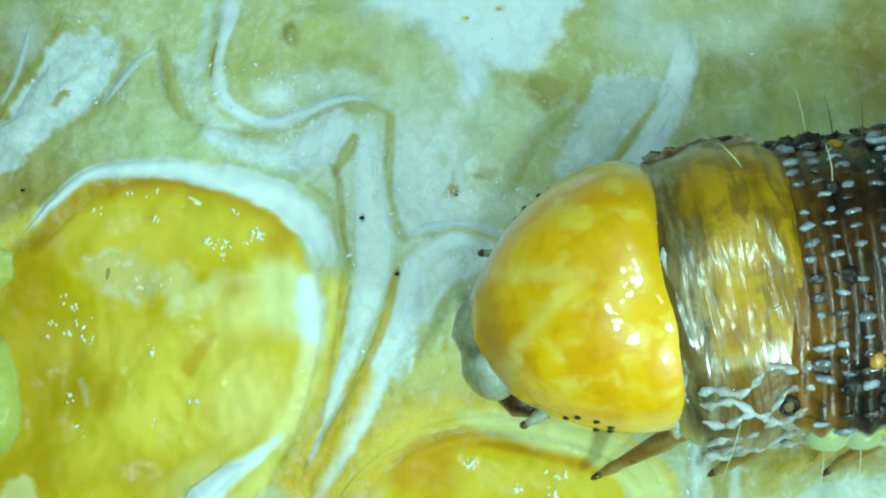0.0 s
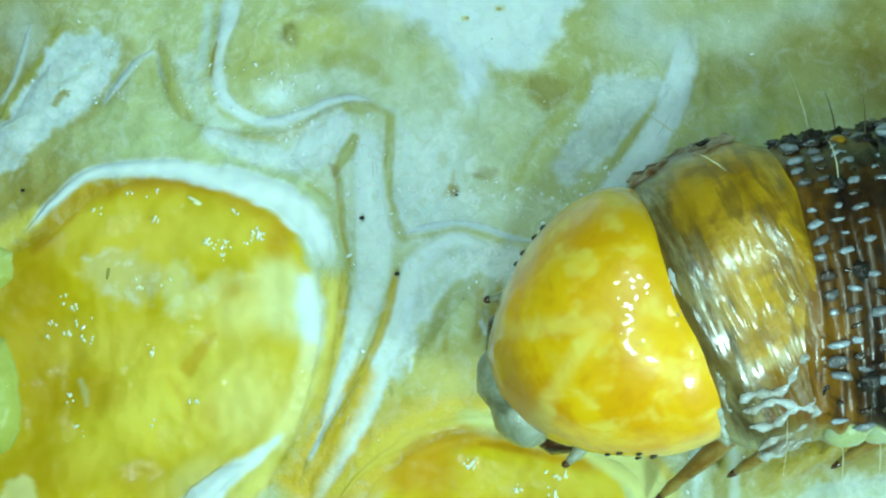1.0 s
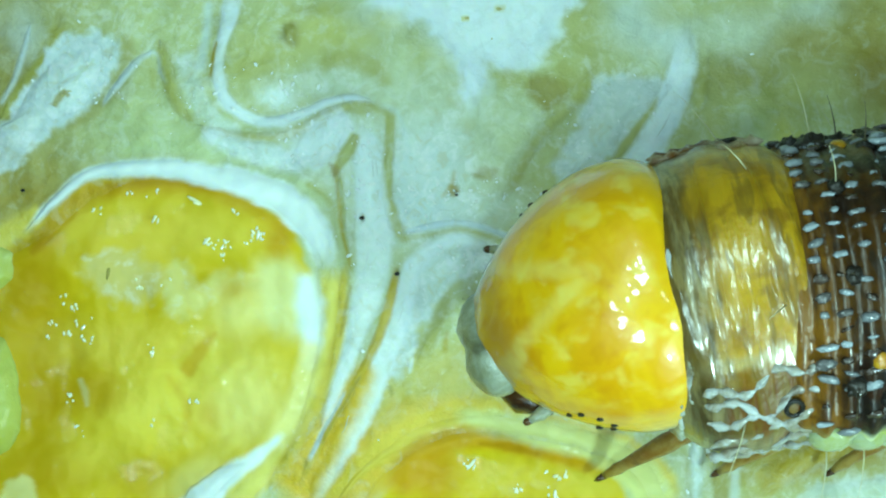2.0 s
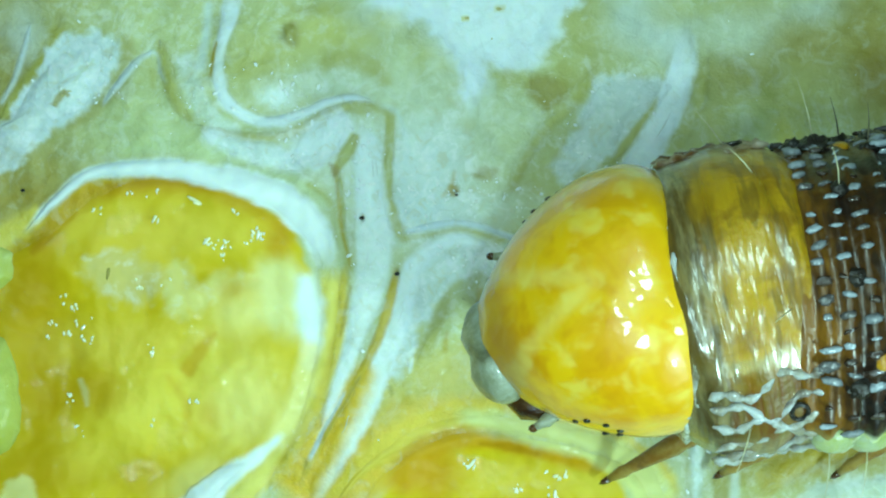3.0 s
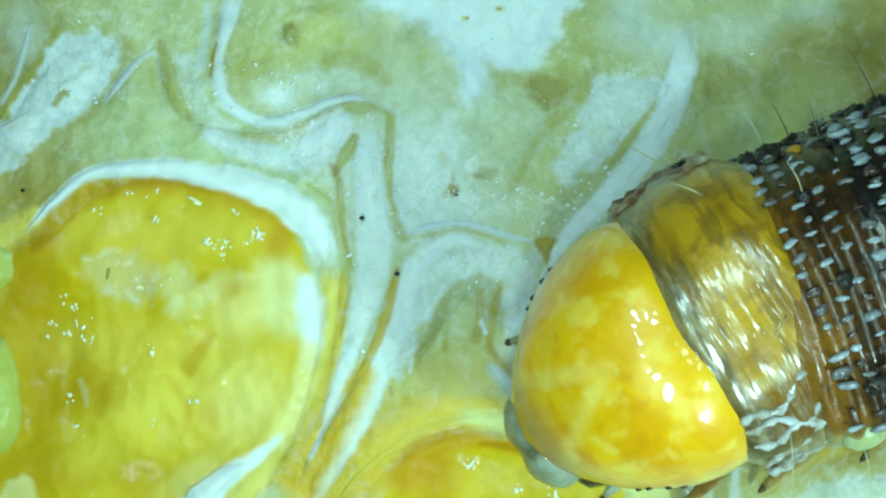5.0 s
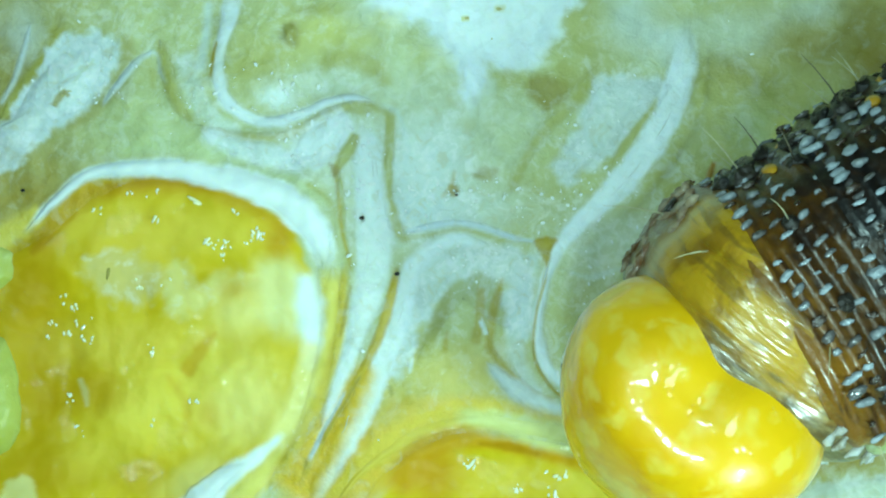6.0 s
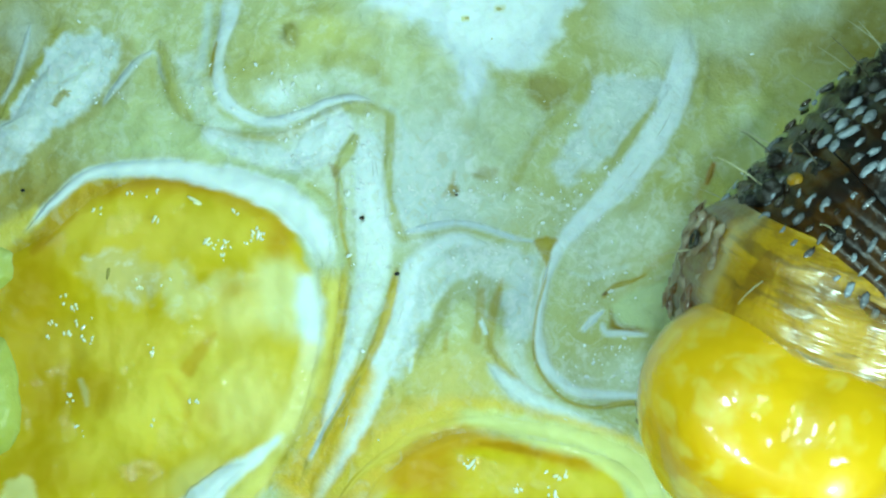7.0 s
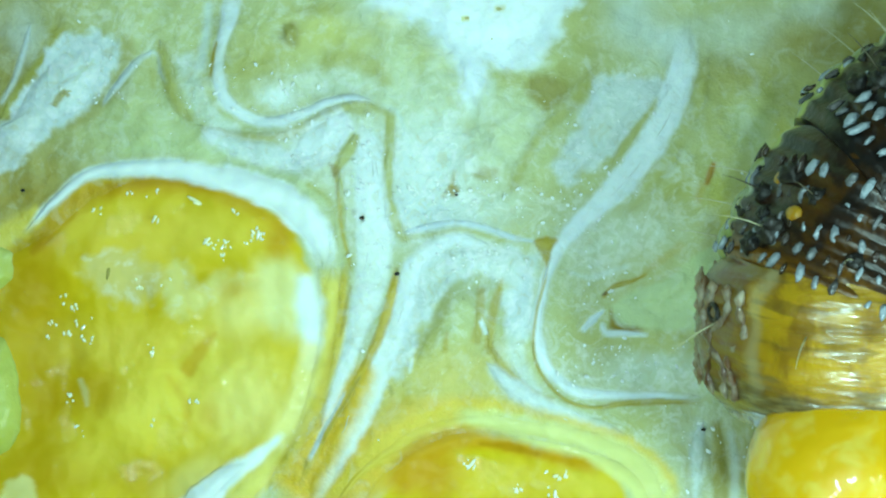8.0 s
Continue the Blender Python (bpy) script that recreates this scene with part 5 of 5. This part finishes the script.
def build_head(body):
    head = part("head", head_capsule(), M_HEAD, body, "glossy amber two-lobed head capsule")
    bm = bmesh.new()
    ball(bm, (1.60, 0.12, 0.0), (0.38, 0.58, 0.36), 20, 32)
    for v in bm.verts:
        v.co.x -= 0.07 * math.exp(-((v.co.y - 0.12) / 0.16) ** 2) * (v.co.x > 1.6)
        v.co *= 1 + 0.012 * noise.noise(v.co * 5)
    part("upper_lip", bm, M_GREY, head, "grey notched upper lip")
    for side in (1, -1):
        bm = bmesh.new()
        limb(bm, [(1.18, 0.74 * side, -0.42), (1.50, 0.66 * side, -0.45), (1.72, 0.40 * side, -0.45)], [0.20, 0.17, 0.09], 10)
        part("jaw", bm, M_DARK, head, "dark brown jaw")
        bm = bmesh.new()
        limb(bm, [(1.16, 0.84 * side, -0.28), (1.32, 0.93 * side, -0.27), (1.38, 0.95 * side, -0.25), (1.44, 0.97 * side, -0.24)], [0.085, 0.075, 0.05, 0.04], 8)
        part("antenna", bm, M_GREY, head, "short grey antenna")
        bm = bmesh.new()
        ball(bm, (1.46, 0.975 * side, -0.24), (0.055, 0.045, 0.045), 5, 8)
        part("antenna_tip", bm, M_DARK, head, "dark antenna tip")
        for n in range(6):
            a = radians(20 + 48 * n)
            x, z = 0.75 + 0.22 * math.cos(a), 0.10 + 0.18 * math.sin(a)
            y = 1.44 * math.sqrt(max(0.0, 1 - (x / 1.80) ** 2 - (z / 1.22) ** 2)) * (1 - 0.26 * (x / 1.80) ** 1.8)
            bm = bmesh.new()
            ball(bm, (x, side * y, z), (0.05, 0.028, 0.05), 8, 10)
            part("eyespot", bm, M_BLACK, head, "tiny black eyespot")
    return head


def build_neck_segment(body):
    l, r = LENGTHS[0], RADII[0]
    seg = part("neck_segment", segment_mesh(l, r, 3, 0.82, 0.008, fold=0.02, rear=0.84), M_SHIELD, body, "glossy yellow and brown neck segment")
    # the hard shield over the back
    bm = bmesh.new()
    rows = []
    for i in range(17):
        u = i / 16 * 2 - 1
        row = []
        for j in range(49):
            a = (j / 48 * 2 - 1) * radians(52)
            edge = min(1.0, 2 * (1 - abs(u)), 3 * (1 - abs(j / 24 - 1))) - 0.8 * (abs(u) > 0.99)
            x = -0.06 + u * 0.40 * (1 - 0.12 * (j / 24 - 1) ** 2)
            rr = r + 0.055 + 0.01 * edge + 0.02 * noise.noise(Vector((x * 9, a * 2.5, 4))) + 0.015 * noise.noise(Vector((x * 3, a * 5, 1)))
            row.append(bm.verts.new((x, rr * math.sin(a), rr * math.cos(a))))
        rows.append(row)
    for a, b in zip(rows, rows[1:]):
        for j in range(48):
            bm.faces.new((a[j], a[j + 1], b[j + 1], b[j]))
    part("shield", bm, M_PLATE, seg, "streaked yellow neck shield", [max(abs(i / 8 - 1), abs(j / 24 - 1)) for i in range(17) for j in range(49)])
    # the soft collar behind the head
    bm = bmesh.new()
    rows = []
    for i in range(19):
        u = i / 18 * 2 - 1
        row = []
        for j in range(120):
            a = j / 120 * math.tau
            puff = noise.noise(Vector((4 * math.sin(a), 4 * math.cos(a), 7 + u))) + 0.6 * noise.noise(Vector((11 * math.sin(a), 11 * math.cos(a), 3 + 2 * u)))
            rr = r * 0.81 + (0.14 + 0.05 * puff) * (1 - u * u) + 0.03 * math.cos(9 * u + 3 * puff)
            row.append(bm.verts.new((0.66 + 0.22 * u + 0.03 * puff, rr * math.sin(a), rr * math.cos(a))))
        rows.append(row)
    for a, b in zip(rows, rows[1:]):
        for j in range(120):
            bm.faces.new((a[j], a[(j + 1) % 120], b[(j + 1) % 120], b[j]))
    part("collar", bm, M_COLLAR, seg, "grey and whitish wrinkled collar")
    # worm-like folds of the flanks: pale and wet on one side, brown on the other
    for side in (1, -1):
        for n in range(7):
            a0, wave = 58 + 8.5 * n, 3.2 + 1.5 * math.sin(2.3 * n)
            bm = bmesh.new()
            path = []
            for x in np.linspace(-0.62, 0.58, 22):
                a = side * (a0 + wave * math.sin(4.2 * x + 1.7 * n) + 2.5 * math.sin(11 * x + 2 * n))
                path.append(on_skin(x, a, r - 0.02 - 0.08 * abs(x) ** 3 + flank_swell(a) + 0.015 * math.sin(7 * x + n)))
            limb(bm, path, [0.012] + [0.044 + 0.020 * math.sin(2.1 * k + n) for k in range(20)] + [0.012], 10)
            part("skin_fold", bm, M_WORM if side > 0 else M_FOLD, seg, "pale wet winding skin fold" if side > 0 else "reddish brown winding skin fold")
        bm = bmesh.new()
        ring = [on_skin(-0.30 + 0.085 * math.cos(t), side * (72 + 4.0 * math.sin(t)), r + 0.045) for t in np.linspace(0, math.tau, 17)]
        limb(bm, ring, [0.028] * 17, 6)
        part("breathing_hole", bm, M_BLACK, seg, "black oval breathing hole")
        leg(seg, side, (0.35, 0.75, -1.20), (1.75, 1.02, -2.05)) if side > 0 else leg(seg, side, (0.35, 0.9, -1.05), (0.9, 1.15, -1.55))
    for x, a, h in ((-0.3, -25, 0.6), (-0.35, 30, 0.6), (-0.2, -70, 0.8), (0.2, 75, 0.8)):
        hair(x, a, r + 0.05, h * 0.7, 0.4, M_PALE_HAIR, seg)
    return seg


def build_segment(body, index):
    l, r = LENGTHS[index], RADII[index]
    rings, fold = (7, 0.032) if index < 3 else (8, 0.04)
    seg = part("body_segment", segment_mesh(l, r, rings, seed=index, fold=fold, wrinkle=0.02, rear=0.95, tuck=0.40, front=0.91 if index == 1 else 0.95, lap=0.22 if index == 1 else 0.36), M_BODY_FRONT if index == 1 else M_BODY, body, "dark brown warty body segment")
    many_balls("granulation", grains(l, r, rings, fold, index, 0.02 if index == 1 else 0.12), M_GRAIN, seg, "rows of whitish skin granules", 0.8, 0.3)["kind"] = "stuff"
    for n, (x, a, s) in enumerate(((0.12, 18, 0.09), (0.12, -18, 0.09), (-0.25, 42, 0.09), (-0.25, -42, 0.11), (0.15, 60, 0.12), (0.15, -56, 0.16), (-0.15, -72, 0.14), (-0.15, 68, 0.11), (0.30, -64, 0.13), (-0.36, -60, 0.14), (0.02, -80, 0.15), (0.36, -82, 0.13), (-0.30, -84, 0.15), (0.04, -64, 0.11))):
        part("wart", moved(wart(s, n + index), on_body(x * l, a, r)), M_BLACK, seg, "black bumpy wart")
        if n > 7:
            continue
        pale = n % 4 == index % 4
        hair(x * l, a, r + 0.08, 0.45 + 0.12 * (n % 3), 0.15 - 0.1 * (n % 4), M_PALE_HAIR if pale else M_HAIR, seg)
    for x, a in ((-0.05, 50), (-0.05, -48), (-0.3, 64), (-0.3, -64)):
        bm = bmesh.new()
        ball(bm, (0, 0, 0), (0.09, 0.11, 0.05), 6, 10)
        part("orange_spot", moved(bm, on_body(x * l, a, r + 0.02)), M_ORANGE, seg, "orange skin spot")
    for side in (1, -1):
        # soft pale bulges below the flank line, with fine pale hairs
        for k in range(3):
            bm = bmesh.new()
            ball(bm, (0, 0, 0), (0.26, 0.26, 0.18), 10, 14)
            part("flank_bulge", moved(bm, on_body((k - 1) * l * 0.3, side * (88 + 3 * (k % 2)), r - 0.02)), M_BULGE, seg, "pale yellow-green flank bulge")
            hair((k - 1) * l * 0.3, side * (92 + 6 * k), r, 0.6, 0.1, M_PALE_HAIR, seg)
        if index < 3:
            leg(seg, side, (0.25, 0.8, -1.20), (1.40, 1.02 + 0.12 * index, -2.12)) if side > 0 else leg(seg, side, (0.25, 0.9, -1.1), (0.6, 1.15, -1.6))
        elif 5 <= index <= 8 or index == len(LENGTHS) - 1:
            bm = bmesh.new()
            limb(bm, [(0, 0.7 * side, -0.9 * r / 1.68), (0, 0.85 * side, -1.3), (0, 0.9 * side, -1.58)], [0.45, 0.36, 0.40], 14)
            part("proleg", bm, M_FOLD, seg, "stubby pale proleg")
    return seg


M_BULGE = tissue("flank_bulge", (0.34, 0.39, 0.08), (0.40, 0.45, 0.28), (0.30, 0.20, 0.10), 0.7, 2.5, 9, rough=0.3, wet=0.8, sss=0.4)


def caterpillar():
    body = thing("caterpillar", "brown warty caterpillar with glossy amber head, crawling on the cut cob", "caterpillar")
    return body, [build_head(body), build_neck_segment(body)] + [build_segment(body, i) for i in range(1, len(LENGTHS))]


BODY, PARTS = caterpillar()


# time; place of the head's rear; middle of the neck segment; front of the next segment; height;
# head turn, dip, roll; turns of the neck segment, the two after it and the rest; roll of the body
CRAWL_ROWS = [
    (0.0, 2.38, -0.37, 2.98, -0.48, 3.54, -0.52, 1.6, 196, 8, 18, 191, 186, 187, 188, 26),
    (0.5, 2.44, -0.40, 3.02, -0.49, 3.57, -0.52, 1.6, 197, 8, 18, 192, 186, 187, 188, 26),
    (0.6, 2.49, -0.50, 3.10, -0.49, 3.64, -0.51, 1.6, 205, 8, 14, 202, 188, 187, 187, 26),
    (0.7, 2.50, -0.53, 3.14, -0.48, 3.66, -0.50, 1.6, 207, 8, 12, 205, 189, 187, 187, 26),
    (1.2, 2.50, -0.53, 3.14, -0.48, 3.66, -0.50, 1.6, 207, 8, 12, 205, 189, 187, 187, 26),
    (1.3, 2.44, -0.38, 3.04, -0.49, 3.58, -0.52, 1.6, 197, 8, 18, 192, 186, 187, 188, 26),
    (1.7, 2.43, -0.35, 3.02, -0.49, 3.57, -0.52, 1.6, 195, 8, 18, 191, 186, 187, 188, 26),
    (2.8, 2.47, -0.40, 3.07, -0.53, 3.60, -0.54, 1.6, 196, 8, 18, 191, 186, 188, 190, 26),
    (3.8, 2.50, -0.42, 3.10, -0.54, 3.61, -0.55, 1.6, 196, 8, 18, 192, 188, 190, 192, 26),
    (3.9, 2.51, -0.56, 3.07, -0.54, 3.58, -0.58, 1.6, 205, 8, 14, 203, 193, 193, 194, 26),
    (4.0, 2.51, -0.62, 3.04, -0.55, 3.54, -0.59, 1.6, 207, 8, 12, 205, 195, 195, 195, 26),
    (4.7, 2.52, -0.72, 3.01, -0.60, 3.52, -0.64, 1.6, 209, 8, 12, 207, 199, 198, 198, 26),
    (5.3, 2.80, -0.90, 3.19, -0.74, 3.60, -0.68, 1.6, 222, 30, 10, 218, 205, 204, 204, 23),
    (5.8, 2.84, -1.11, 3.45, -0.78, 3.53, -0.80, 1.6, 233, 46, 8, 229, 211, 210, 209, 20),
    (6.5, 2.92, -1.24, 3.67, -0.71, 3.67, -0.75, 1.6, 239, 52, 6, 240, 214, 212, 210, 16),
    (6.8, 3.14, -1.27, 3.85, -0.68, 3.76, -0.83, 1.7, 242, 52, 4, 244, 220, 215, 212, 14),
    (7.0, 3.54, -1.25, 4.07, -0.64, 4.14, -0.71, 1.9, 250, 52, 2, 252, 228, 216, 212, 11),
    (7.2, 3.78, -1.41, 4.14, -0.59, 4.14, -0.77, 1.9, 258, 52, 0, 260, 234, 214, 208, 8),
    (7.5, 4.03, -1.45, 4.18, -0.56, 4.30, -0.71, 2.0, 266, 52, 0, 266, 240, 212, 203, 6),
    (8.0, 4.50, -1.88, 4.36, -0.87, 4.37, -0.79, 2.0, 270, 52, 0, 270, 244, 214, 196, 4),
]


def way(a):
    return Vector((math.cos(radians(a)), math.sin(radians(a)), 0))


def poses(row):
    """The poses of the head and the segments, one behind the other."""
    t, hx, hy, nx, ny, fx, fy, z, turn, dip, roll, *turns = row
    lean = turns.pop()
    turns = turns + [turns[-1]] * (len(LENGTHS) - len(turns))
    out = [pose(0, 0, 0, 0, 0, turn) @ pose(0, 0, 0, 0, dip, 0) @ pose(0, 0, 0, roll, 0, 0)]
    out[0].translation = (Vector((hx, hy, z)) + 0.42 * way(turn) + Vector((0, 0, 0.1 + 0.008 * dip))) * MM
    at = Vector((fx, fy, 1.6))
    for n, (length, a) in enumerate(zip(LENGTHS, turns)):
        m = pose(0, 0, 0, 0, 0, a) @ pose(0, 0, 0, lean, 0, 0)
        if n == 0:
            m = pose(0, 0, 0, 0, 0, a) @ pose(0, 0, 0, 0, 0.22 * dip, 0) @ pose(0, 0, 0, lean, 0, 0)
            m.translation = Vector((nx, ny, 1.6 + 0.4 * (z - 1.6) - 0.003 * dip)) * MM
        else:
            m.translation = (at - way(a) * length / 2) * MM
            at = at - way(a) * length
        out.append(m)
    return out


def motions():
    table = [(row[0], Vector((row[5] * MM, row[6] * MM, 0)), poses(row)) for row in CRAWL_ROWS]
    walk(BODY, [(t, Matrix.Translation(base)) for t, base, p in table])
    for i, ob in enumerate(PARTS):
        walk(ob, [(t, Matrix.Translation(-base) @ p[i]) for t, base, p in table])


motions()
